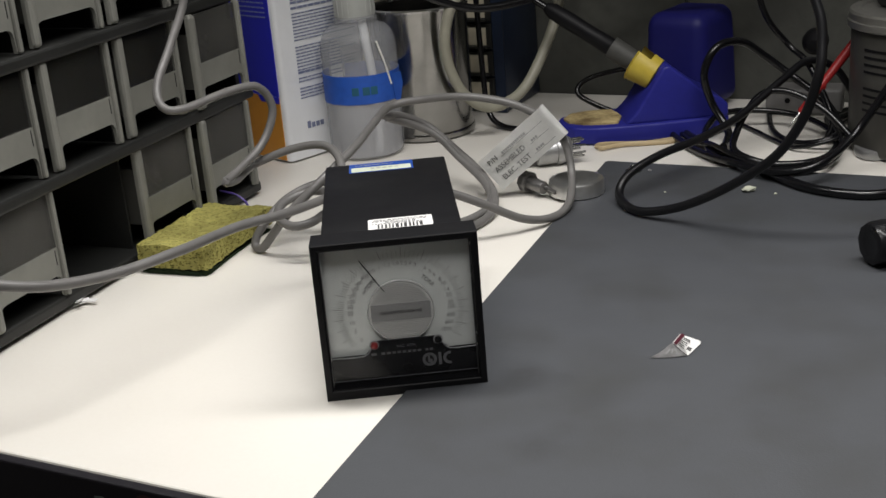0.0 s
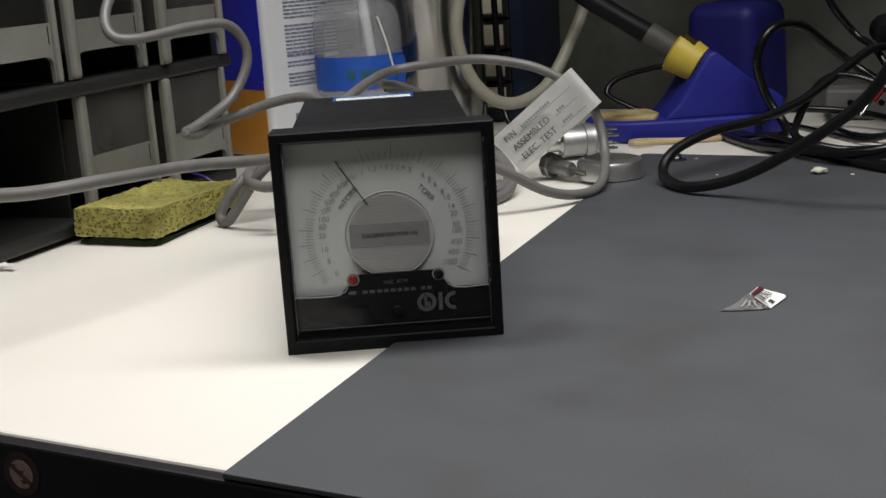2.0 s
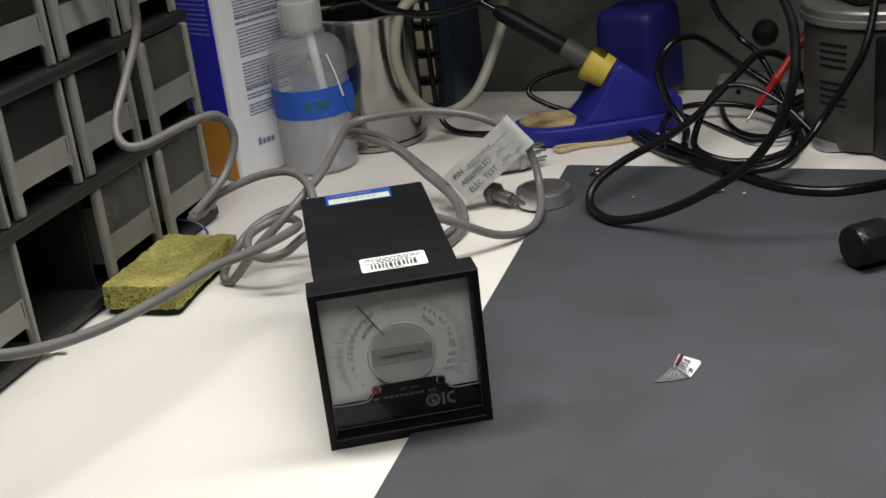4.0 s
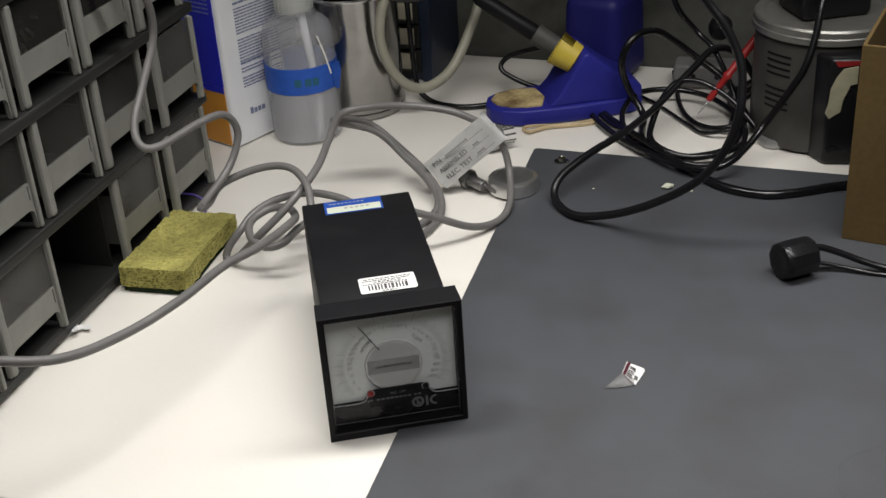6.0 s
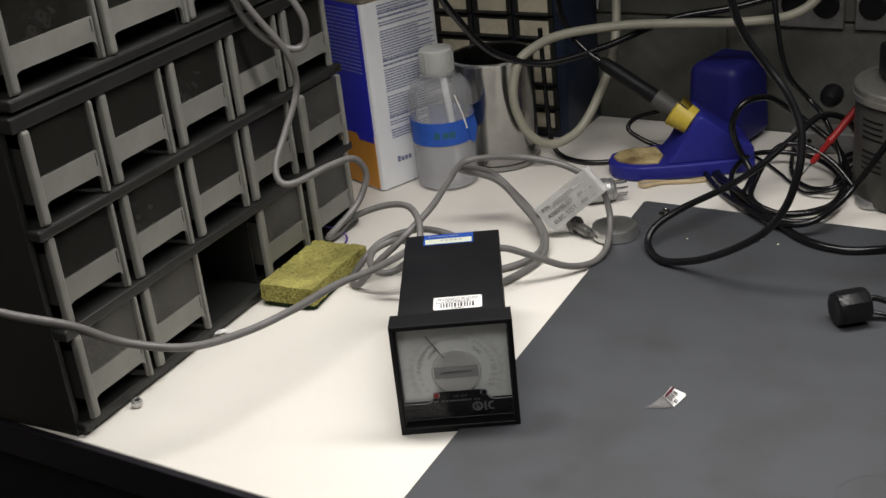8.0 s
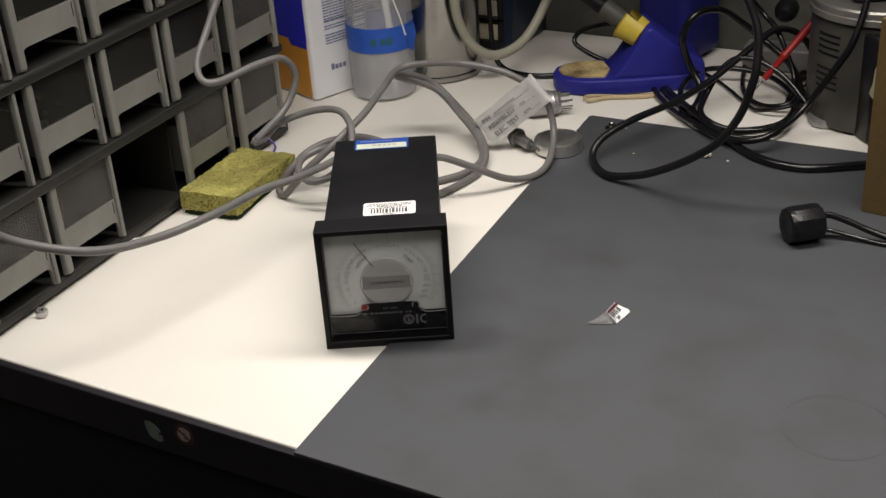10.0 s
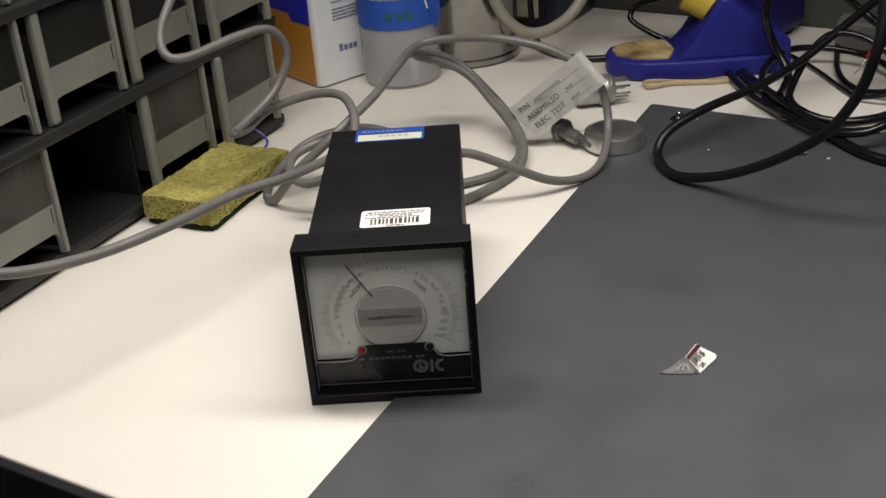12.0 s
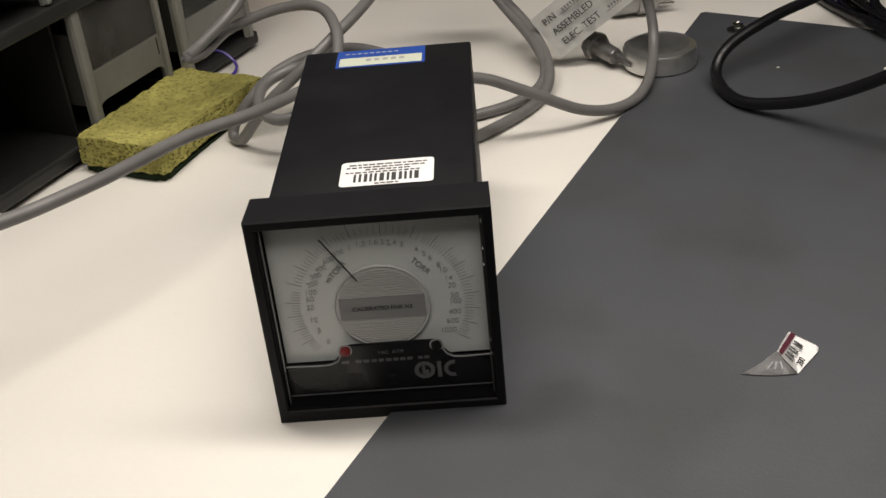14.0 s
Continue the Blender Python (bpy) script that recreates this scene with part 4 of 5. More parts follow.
# ---- squeeze bottle with blue tape ----
bottle = empty("poly_bottle", Matrix.Translation((-0.0165, 0.5490, 0)), "translucent white plastic bottle with blue tape round it", "bottle")
part("body", lathe([(0, 0.0015), (0.031, 0.0005), (0.0365, 0.004), (0.0375, 0.010), (0.0375, 0.106), (0.0368, 0.115), (0.0342, 0.1225), (0.0295, 0.1280), (0.0240, 0.1305), (0.0212, 0.1320), (0.0208, 0.1345), (0.0215, 0.1355), (0.0205, 0.1370), (0.0205, 0.140)], 56), POLY, bottle, "translucent body", smooth=True)
cap = part("cap", lathe([(0.0, 0.166), (0.0175, 0.166), (0.0196, 0.1645), (0.0199, 0.139), (0.0190, 0.1375), (0, 0.1375)], 40), material("milky_cap_plastic", (0.42, 0.43, 0.41), 0.4, grain=0.05), bottle, "milky screw cap", smooth=True)
for k in range(40):
    a = 2 * math.pi * k / 40
    part("ridge", box((-0.0005, -0.0005, 0.1405), (0.0003, 0.0005, 0.163)), cap.data.materials[0], cap, "", Matrix.Translation((0.0199 * math.cos(a), 0.0199 * math.sin(a), 0)) @ Matrix.Rotation(a, 4, "Z")) if k % 2 == 0 else None
# Pale rod added in place of a bright reflection on the bottle wall.
part("dip_tube", tube([(0.012, -0.018, 0.005), (0.013, -0.018, 0.06), (0.006, -0.008, 0.135)], 0.0042, 12), material("pale_streak", (0.72, 0.73, 0.74), 0.4, grain=0.05), bottle, "pale rod added as a light streak", smooth=True)
part("fill", lathe([(0, 0.003), (0.035, 0.004), (0.0355, 0.060), (0, 0.060)], 40), LIQUID, bottle, "cloudy contents")
tape = part("tape", lathe([(0.0377, 0.058), (0.0381, 0.058), (0.0382, 0.086), (0.0377, 0.086)], 56), TAPE, bottle, "blue masking tape band", smooth=True)
part("tape_end", prism([(0, 0), (0.014, 0.0), (0.016, -0.012), (0.010, -0.030), (0.003, -0.026), (0.001, -0.014)], -0.0002, 0.0002, 0, Matrix.Translation((0.030, -0.0245, 0.083)) @ Matrix.Rotation(radians(50), 4, "Z") @ Matrix.Rotation(radians(90), 4, "X")), TAPE, bottle, "loose tape end")
for k, a in enumerate((-100, -84, -72)):
    part("ink_mark", box((-0.0035, -0.0002, 0), (0.0035, 0.0003, 0.008), 0.0002), TAPEINK, tape, "", Matrix.Rotation(radians(a + 90), 4, "Z") @ Matrix.Translation((0, -0.0383, 0.067)))
part("swab", tube([(0.0180, -0.0345, 0.118), (0.0240, -0.0305, 0.097), (0.0290, -0.0255, 0.074)], 0.0010, 6), material("cotton_white", (0.7, 0.7, 0.66), 0.8), bottle, "white swab stick under the tape")

# ---- steel jug ----
jug = empty("steel_jug", Matrix.Translation((0.0470, 0.6110, 0)), "brushed stainless steel cylindrical jug", "jug")
part("body", lathe([(0, 0.002), (0.047, 0.0005), (0.0505, 0.003), (0.0510, 0.008), (0.0510, 0.131), (0.0522, 0.1335), (0.0500, 0.1330), (0.0500, 0.010), (0, 0.008)], 64), STEEL, jug, "brushed steel wall", smooth=True)
part("rim", lathe([(0.0498, 0.1330), (0.0524, 0.1330), (0.0528, 0.1350), (0.0515, 0.1365), (0.0498, 0.1355), (0.0498, 0.1330)], 64), CHROME, jug, "rolled bright rim", smooth=True)
part("base_band", lathe([(0.0511, 0.002), (0.0516, 0.003), (0.0516, 0.008), (0.0511, 0.009)], 64), STEEL, jug, smooth=True)

# ---- navy drawer unit with card labels ----


def build_navy():
    c = Vector((0.1380, 0.6540, 0))
    side = Matrix.Translation(c) @ Matrix.Rotation(radians(-29.9), 4, "Z")
    top = empty("card_drawer_unit", side, "navy steel drawer unit with cream card labels", "drawer unit")
    W, H, D = 0.20, 0.30, 0.099
    # local: x to the left is negative, front in the x-z plane, y back
    part("shell", box((-W, 0.004, 0.001), (0, D, H), 0.002), NAVY, top, "navy enamelled shell", smooth=True)
    part("frame", box((-0.012, 0.0, 0.001), (0, 0.004, H)), NAVY, top)
    rows, ph = 9, 0.0300
    for r in range(rows):
        for col in range(3):
            x1 = -0.013 - col * 0.058
            z0 = 0.012 + r * ph
            fr = part("drawer_front", box((x1 - 0.055, -0.001, z0), (x1, 0.004, z0 + ph - 0.003), 0.0008), CARCASS, top)
            part("card", box((x1 - 0.046, -0.0026, z0 + 0.004), (x1 - 0.006, -0.0012, z0 + ph - 0.007), 0), CARD, fr, "cream card label")
            part("grip", box((x1 - 0.05, -0.008, z0 + 0.0005), (x1 - 0.003, -0.001, z0 + 0.0035), 0.0008), CARCASS, fr)


build_navy()


def build_strip():
    """A torn paper strip stuck to the edge of the navy unit, its free end curling away."""
    b = bmesh.new()
    rows = []
    for x, y, z, w in ((-0.007, -0.0007, 0.275, 0.005), (-0.006, -0.0007, 0.245, 0.005), (-0.004, -0.0015, 0.222, 0.005), (-0.001, -0.006, 0.206, 0.006), (-0.005, -0.009, 0.196, 0.0055), (-0.010, -0.010, 0.188, 0.003), (-0.0135, -0.011, 0.184, 0.0012)):
        rows.append([b.verts.new((x - w, y, z)), b.verts.new((x, y - 0.001, z - 0.001)), b.verts.new((x + w, y + 0.0006, z + 0.002))])
    for p, q in zip(rows, rows[1:]):
        for k in range(2):
            b.faces.new((p[k], p[k + 1], q[k + 1], q[k]))
    bmesh.ops.solidify(b, geom=b.faces[:], thickness=0.0003)
    m = Matrix.Translation((0.1380, 0.6540, 0)) @ Matrix.Rotation(radians(-29.9), 4, "Z") @ Matrix.Translation((0.0, 0.092, -0.032)) @ Matrix.Rotation(radians(90), 4, "Z")
    tagged(part("paper_strip", b, PAPER, None, "", m, True), "torn white paper strip stuck on the navy unit", "paper")


build_strip()

# ---- thick ivory cable and black leads at the back ----
ivory = empty("ivory_cable", Matrix.Translation((0.010, 0, 0)), "thick ivory cable hanging in a loop at the back", "cable")
part("sheath", tube([(0.205, 0.690, 0.260), (0.196, 0.660, 0.190), (0.190, 0.632, 0.140), (0.176, 0.606, 0.100), (0.145, 0.582, 0.050), (0.118, 0.564, 0.034), (0.092, 0.552, 0.036), (0.070, 0.548, 0.058), (0.0590, 0.548, 0.096), (0.066, 0.550, 0.134), (0.083, 0.558, 0.150),
              (0.121, 0.575, 0.160), (0.194, 0.580, 0.163), (0.260, 0.565, 0.163), (0.321, 0.550, 0.162), (0.381, 0.540, 0.168), (0.415, 0.545, 0.192), (0.43, 0.56, 0.24)], 0.0055, 16), WHITECABLE, ivory, smooth=True)
lead1 = empty("black_cable", Matrix.Identity(4), "black cable sagging over the steel jug", "cable", "black leads")
part("sheath", tube([(-0.03, 0.47, 0.33), (-0.007, 0.500, 0.246), (0.017, 0.520, 0.199), (0.045, 0.538, 0.160), (0.084, 0.550, 0.139), (0.124, 0.560, 0.133), (0.186, 0.580, 0.141), (0.264, 0.600, 0.160), (0.345, 0.600, 0.168), (0.44, 0.59, 0.19)], 0.0042, 16), BLACKCABLE, lead1, smooth=True)
lead2 = empty("black_cable", Matrix.Identity(4), "thin black lead dropping from the wall socket", "cable", "black leads")
part("sheath", tube([(0.365, 0.545, 0.25), (0.366, 0.52, 0.182), (0.374, 0.50, 0.117), (0.399, 0.50, 0.081), (0.412, 0.478, 0.064), (0.425, 0.45, 0.02), (0.41, 0.42, 0.006)], 0.0030, 14), BLACKCABLE, lead2, smooth=True)
lead3 = empty("black_cable", Matrix.Identity(4), "black lead lying on the bench by the navy unit", "cable", "black leads")
part("sheath", tube([(0.108, 0.615, 0.16), (0.110, 0.610, 0.06), (0.113, 0.604, 0.018), (0.124, 0.588, 0.0045), (0.148, 0.563, 0.0040), (0.178, 0.556, 0.0040), (0.215, 0.565, 0.0040)], 0.0030, 14), BLACKCABLE, lead3, smooth=True)

# ---- soldering iron stand ----


def build_stand():
    top = empty("iron_stand", Matrix.Identity(4), "cobalt blue soldering iron stand with scorched tan sponge", "stand")
    tray = [(0.1745, 0.528), (0.1765, 0.512), (0.187, 0.499), (0.205, 0.4905), (0.235, 0.4880), (0.270, 0.4870), (0.325, 0.4900), (0.340, 0.4960), (0.340, 0.545), (0.300, 0.560), (0.235, 0.562), (0.195, 0.556), (0.180, 0.545)]
    part("base", prism(tray, 0.001, 0.0185, 0.003, seg=3), STANDBLUE, top, "blue cast base", smooth=True)
    sp = [(0.181, 0.530), (0.184, 0.516), (0.197, 0.504), (0.215, 0.499), (0.2300, 0.4985), (0.2380, 0.520), (0.2340, 0.548), (0.210, 0.551), (0.190, 0.545)]
    part("tip_sponge", prism(sp, 0.0170, 0.0215, 0.0015), TANSP, top, "scorched tan sponge")
    # sloping body, in x and z, extruded along y
    prof = [(0.2350, 0.017), (0.2480, 0.030), (0.2620, 0.052), (0.2740, 0.072), (0.2800, 0.0735), (0.2960, 0.060), (0.3150, 0.045), (0.3320, 0.036), (0.3385, 0.030), (0.3385, 0.017)]
    body = prism(prof, -0.030, 0.030, 0.0035, Matrix.Translation((0, 0.522, 0)) @ Matrix.Rotation(radians(90), 4, "X"), seg=3)
    part("body", body, STANDBLUE, top, "sloping blue body", smooth=True)
    ax = Vector((0.193, 0.5545, 0.1165)) - Vector((0.262, 0.518, 0.069))
    m = along((0.2720, 0.5130, 0.0600), Vector((0.2720, 0.5130, 0.0600)) + ax)
    cup = lathe([(0.0125, 0.0), (0.0160, 0.001), (0.0170, 0.011), (0.0185, 0.024), (0.0195, 0.025), (0.0175, 0.026), (0.0155, 0.012), (0.0145, 0.006), (0.0125, 0.005)], 40)
    above = m.to_3x3().inverted() @ Vector((0, 0, 1))
    above = Vector((above.x, above.y, 0)).normalized()
    # open notch in the upper side of its mouth
    notch = [v for v in cup.verts if v.co.z > 0.0115 and Vector((v.co.x, v.co.y, 0)).normalized().dot(above) > 0.86]
    bmesh.ops.delete(cup, geom=notch, context="VERTS")
    cup.transform(m)
    part("holder_cup", cup, YELLOW, top, "yellow holder cup with a notched mouth", smooth=True)
    iron = empty("soldering_iron", m, "dark soldering iron resting in the yellow holder", "soldering iron")
    part("barrel", lathe([(0, 0.0), (0.007, 0.0), (0.009, 0.012), (0.0105, 0.022), (0.0115, 0.050), (0.0115, 0.052), (0, 0.052)], 28), GRIP, iron, "dark grey sleeve", smooth=True)
    part("handle", lathe([(0, 0.052), (0.0085, 0.052), (0.0092, 0.054), (0.0085, 0.080), (0.0088, 0.105), (0.0080, 0.122), (0.005, 0.130), (0, 0.130)], 28), BLACK, iron, "black handle", smooth=True)
    part("cord", tube([(0, 0, 0.128), (0, 0, 0.145), (-0.003, 0.004, 0.17), (-0.02, 0.01, 0.20), (-0.05, 0.01, 0.22)], 0.0035, 14), BLACKCABLE, iron, smooth=True)


build_stand()
loop = empty("black_cable", Matrix.Identity(4), "black cord looping behind the iron stand", "cable", "black leads")
part("sheath", tube([(0.275, 0.570, 0.055), (0.249, 0.582, 0.053), (0.217, 0.592, 0.044), (0.206, 0.590, 0.032), (0.219, 0.578, 0.022), (0.243, 0.568, 0.012), (0.27, 0.572, 0.005)], 0.0028, 14), BLACKCABLE, loop, smooth=True)

# ---- soldering station block ----
station = empty("solder_station", Matrix.Translation((0.3300, 0.6020, 0)) @ Matrix.Rotation(radians(50), 4, "Z"), "indigo blue moulded soldering station block with rounded edges", "station")
housing = box((-0.046, -0.036, 0.004), (0.046, 0.036, 0.107), 0.015, seg=6)
for v in housing.verts:  # drawn in towards the top
    v.co.x, v.co.y = v.co.x * (1 - 1.1 * v.co.z), v.co.y * (1 - 0.9 * v.co.z)
part("housing", housing, STATBLUE, station, smooth=True)
for x, y in ((-0.026, -0.020), (0.026, -0.020), (-0.026, 0.020), (0.026, 0.020)):
    part("rubber_foot", lathe([(0, 0), (0.005, 0), (0.005, 0.005), (0, 0.005)], 16, Matrix.Translation((x, y, 0))), BLACK, station)

# ---- rubber band ----
tagged(part("rubber_band", tube([(0.2030, 0.4765, 0.0036), (0.2080, 0.4695, 0.0036), (0.2200, 0.4735, 0.0034), (0.2320, 0.4765, 0.0030), (0.2620, 0.4735, 0.0026), (0.2780, 0.4742, 0.0026), (0.2812, 0.4768, 0.0030), (0.2760, 0.4788, 0.0034), (0.2550, 0.4765, 0.0030), (0.2340, 0.4792, 0.0034), (0.2200, 0.4822, 0.0038), (0.2080, 0.4830, 0.0038), (0.2030, 0.4795, 0.0036)], 0.0008, 8, flat=2.8), RUBBAND, None, "", None, True), "tan rubber band lying twisted in a loop", "rubber band")

# ---- black leads over the mat ----
k1 = empty("black_cable", Matrix.Identity(4), "black power lead crossing the mat", "cable", "black leads")
part("sheath", tube([(0.56, 0.225, 0.0065), (0.48, 0.247, 0.0065), (0.44, 0.253, 0.0065), (0.400, 0.252, 0.0065), (0.372, 0.258, 0.0065), (0.345, 0.284, 0.0068), (0.328, 0.328, 0.0075), (0.316, 0.380, 0.007), (0.300, 0.460, 0.0045), (0.296, 0.482, 0.0045), (0.294, 0.505, 0.0050)], 0.0040, 16), BLACKCABLE, k1, smooth=True)
k2 = empty("black_cable", Matrix.Identity(4), "thick black lead bent in a wide loop on the mat", "cable", "black leads")
part("sheath", tube([(0.250, 0.195, 0.34), (0.252, 0.196, 0.290), (0.263, 0.198, 0.252), (0.283, 0.194, 0.220), (0.297, 0.184, 0.199), (0.305, 0.177, 0.181), (0.308, 0.171, 0.167), (0.3075, 0.166, 0.152), (0.305, 0.161, 0.137), (0.3015, 0.160, 0.1235),
              (0.298, 0.163, 0.108), (0.2925, 0.168, 0.0925), (0.283, 0.179, 0.072), (0.268, 0.191, 0.055), (0.245, 0.215, 0.033), (0.222, 0.243, 0.015), (0.198, 0.268, 0.0070), (0.190, 0.300, 0.010), (0.200, 0.316, 0.022),
              (0.232, 0.337, 0.031), (0.282, 0.377, 0.032), (0.325, 0.411, 0.039), (0.376, 0.447, 0.060), (0.408, 0.470, 0.070), (0.436, 0.474, 0.060), (0.455, 0.468, 0.030), (0.470, 0.462, 0.006), (0.50, 0.455, 0.005)], 0.0036, 16), MATTCABLE, k2, smooth=True)
k3 = empty("black_cable", Matrix.Identity(4), "black lead hanging past the motor housing into the coil", "cable", "black leads")
part("sheath", tube([(0.466, 0.352, 0.172), (0.456, 0.338, 0.150), (0.447, 0.328, 0.122), (0.437, 0.322, 0.098), (0.427, 0.324, 0.079), (0.416, 0.327, 0.060), (0.402, 0.329, 0.039), (0.383, 0.318, 0.027), (0.362, 0.304, 0.021), (0.343, 0.304, 0.016), (0.322, 0.325, 0.012), (0.306, 0.365, 0.009), (0.292, 0.415, 0.0050), (0.284, 0.460, 0.0045), (0.281, 0.503, 0.0050)], 0.0034, 16), BLACKCABLE, k3, smooth=True)
TURNS = (
    (0.0030, [(0.325, 0.490, 0.020), (0.308, 0.467, 0.012), (0.300, 0.430, 0.006), (0.301, 0.405, 0.005), (0.314, 0.372, 0.005), (0.335, 0.359, 0.005), (0.366, 0.358, 0.005), (0.392, 0.371, 0.005), (0.412, 0.402, 0.007),
              (0.418, 0.440, 0.010), (0.408, 0.480, 0.013), (0.382, 0.502, 0.016), (0.350, 0.506, 0.018), (0.325, 0.490, 0.020)]),
    (0.0027, [(0.290, 0.502, 0.005), (0.293, 0.460, 0.005), (0.300, 0.420, 0.012), (0.307, 0.385, 0.012), (0.316, 0.360, 0.010), (0.328, 0.341, 0.008), (0.346, 0.331, 0.007), (0.374, 0.336, 0.007), (0.398, 0.362, 0.008), (0.411, 0.388, 0.013), (0.421, 0.430, 0.012), (0.430, 0.475, 0.005), (0.470, 0.510, 0.004)]),
    (0.0028, [(0.408, 0.585, 0.004), (0.394, 0.540, 0.004), (0.378, 0.482, 0.004), (0.376, 0.443, 0.004), (0.386, 0.418, 0.005), (0.402, 0.404, 0.010), (0.416, 0.412, 0.013), (0.428, 0.448, 0.006), (0.440, 0.500, 0.004), (0.480, 0.530, 0.004)]),
    (0.0019, [(0.290, 0.580, 0.003), (0.330, 0.566, 0.003), (0.352, 0.520, 0.003), (0.362, 0.480, 0.003), (0.369, 0.440, 0.003), (0.376, 0.410, 0.004), (0.396, 0.394, 0.011), (0.414, 0.398, 0.014), (0.426, 0.425, 0.010), (0.440, 0.470, 0.003), (0.480, 0.510, 0.003)]),
)
for r, pts in TURNS:
    o = empty("black_cable", Matrix.Identity(4), "black lead lying in an open coil on the bench" if r > 0.002 else "thin black lead lying in the coil", "cable", "black leads")
    part("sheath", tube(pts, r, 14), BLACKCABLE, o, smooth=True)
ring = empty("black_cable", Matrix.Identity(4), "black lead standing in an upright loop", "cable", "black leads")
part("sheath", tube([(0.306, 0.400, 0.014), (0.318, 0.432, 0.008), (0.328, 0.460, 0.012), (0.317, 0.476, 0.036), (0.309, 0.474, 0.066), (0.322, 0.476, 0.090), (0.350, 0.490, 0.090), (0.376, 0.500, 0.072), (0.400, 0.495, 0.052), (0.425, 0.470, 0.030), (0.43, 0.43, 0.008)], 0.0038, 16), BLACKCABLE, ring, smooth=True)
arch = empty("black_cable", Matrix.Identity(4), "black lead arching over the coil", "cable", "black leads")
part("sheath", tube([(0.398, 0.362, 0.0085), (0.368, 0.347, 0.0085), (0.336, 0.350, 0.0090), (0.317, 0.365, 0.0125), (0.312, 0.386, 0.0150), (0.318, 0.405, 0.020), (0.335, 0.425, 0.038), (0.355, 0.435, 0.052), (0.380, 0.432, 0.050), (0.405, 0.415, 0.035), (0.425, 0.39, 0.010)], 0.0032, 14), BLACKCABLE, arch, smooth=True)

# ---- red probe and round plug at the back ----
probe = empty("test_probe", along((0.377, 0.422, 0.024), (0.447, 0.432, 0.104)), "red test probe leaning on the cable coil", "probe")
part("grip", lathe([(0, 0.012), (0.0028, 0.012), (0.0034, 0.014), (0.0034, 0.040), (0.0048, 0.042), (0.0048, 0.044), (0.0036, 0.046), (0.0042, 0.075), (0.0042, 0.122), (0, 0.123)], 18), REDPROBE, probe, smooth=True)
part("tip", lathe([(0, -0.006), (0.0008, -0.002), (0.0010, 0.012), (0, 0.012)], 10), CHROME, probe, "bare metal tip")
dplug = empty("mains_plug", along((0.430, 0.508, 0.082), (0.410, 0.47, 0.080)), "round black mains plug in the cable tangle", "plug")
part("plug_body", lathe([(0, 0), (0.0105, 0), (0.0122, 0.003), (0.0124, 0.012), (0.0105, 0.020), (0.006, 0.026), (0, 0.027)], 28), BLACK, dplug, smooth=True)

# ---- pale adaptor block behind the coil ----
adaptor = empty("adaptor_block", Matrix.Translation((0.425, 0.545, 0)) @ Matrix.Rotation(radians(-26), 4, "Z"), "pale grey plastic adaptor block behind the leads", "adaptor")
part("shell", box((-0.03, -0.015, 0.001), (0.045, 0.018, 0.028), 0.004, seg=3), material("pale_grey_plastic", (0.17, 0.165, 0.16), 0.5, grain=0.2, scale=90), adaptor, smooth=True)
for x in (-0.008, 0.018):
    part("port", lathe([(0, 0), (0.0028, 0), (0.0028, 0.0006), (0, 0.0006)], 14, Matrix.Translation((x, -0.0148, 0.016)) @ Matrix.Rotation(radians(90), 4, "X")), BLACK, adaptor, "small black port")

# ---- motor housing with a black shroud and silver flange ----


def sector(r0, r1, z0, z1, a0, a1, n=24):
    """A curved slab round the z axis between two angles."""
    b = bmesh.new()
    rows = []
    for k in range(n + 1):
        a = radians(a0 + (a1 - a0) * k / n)
        rows.append([b.verts.new((r * math.cos(a), r * math.sin(a), z)) for r, z in ((r0, z0), (r1, z0), (r1, z1), (r0, z1))])
    for p, q in zip(rows, rows[1:]):
        for k in range(4):
            b.faces.new((p[k], p[(k + 1) % 4], q[(k + 1) % 4], q[k]))
    b.faces.new(rows[0])
    b.faces.new(rows[-1])
    bmesh.ops.recalc_face_normals(b, faces=b.faces[:])
    return b


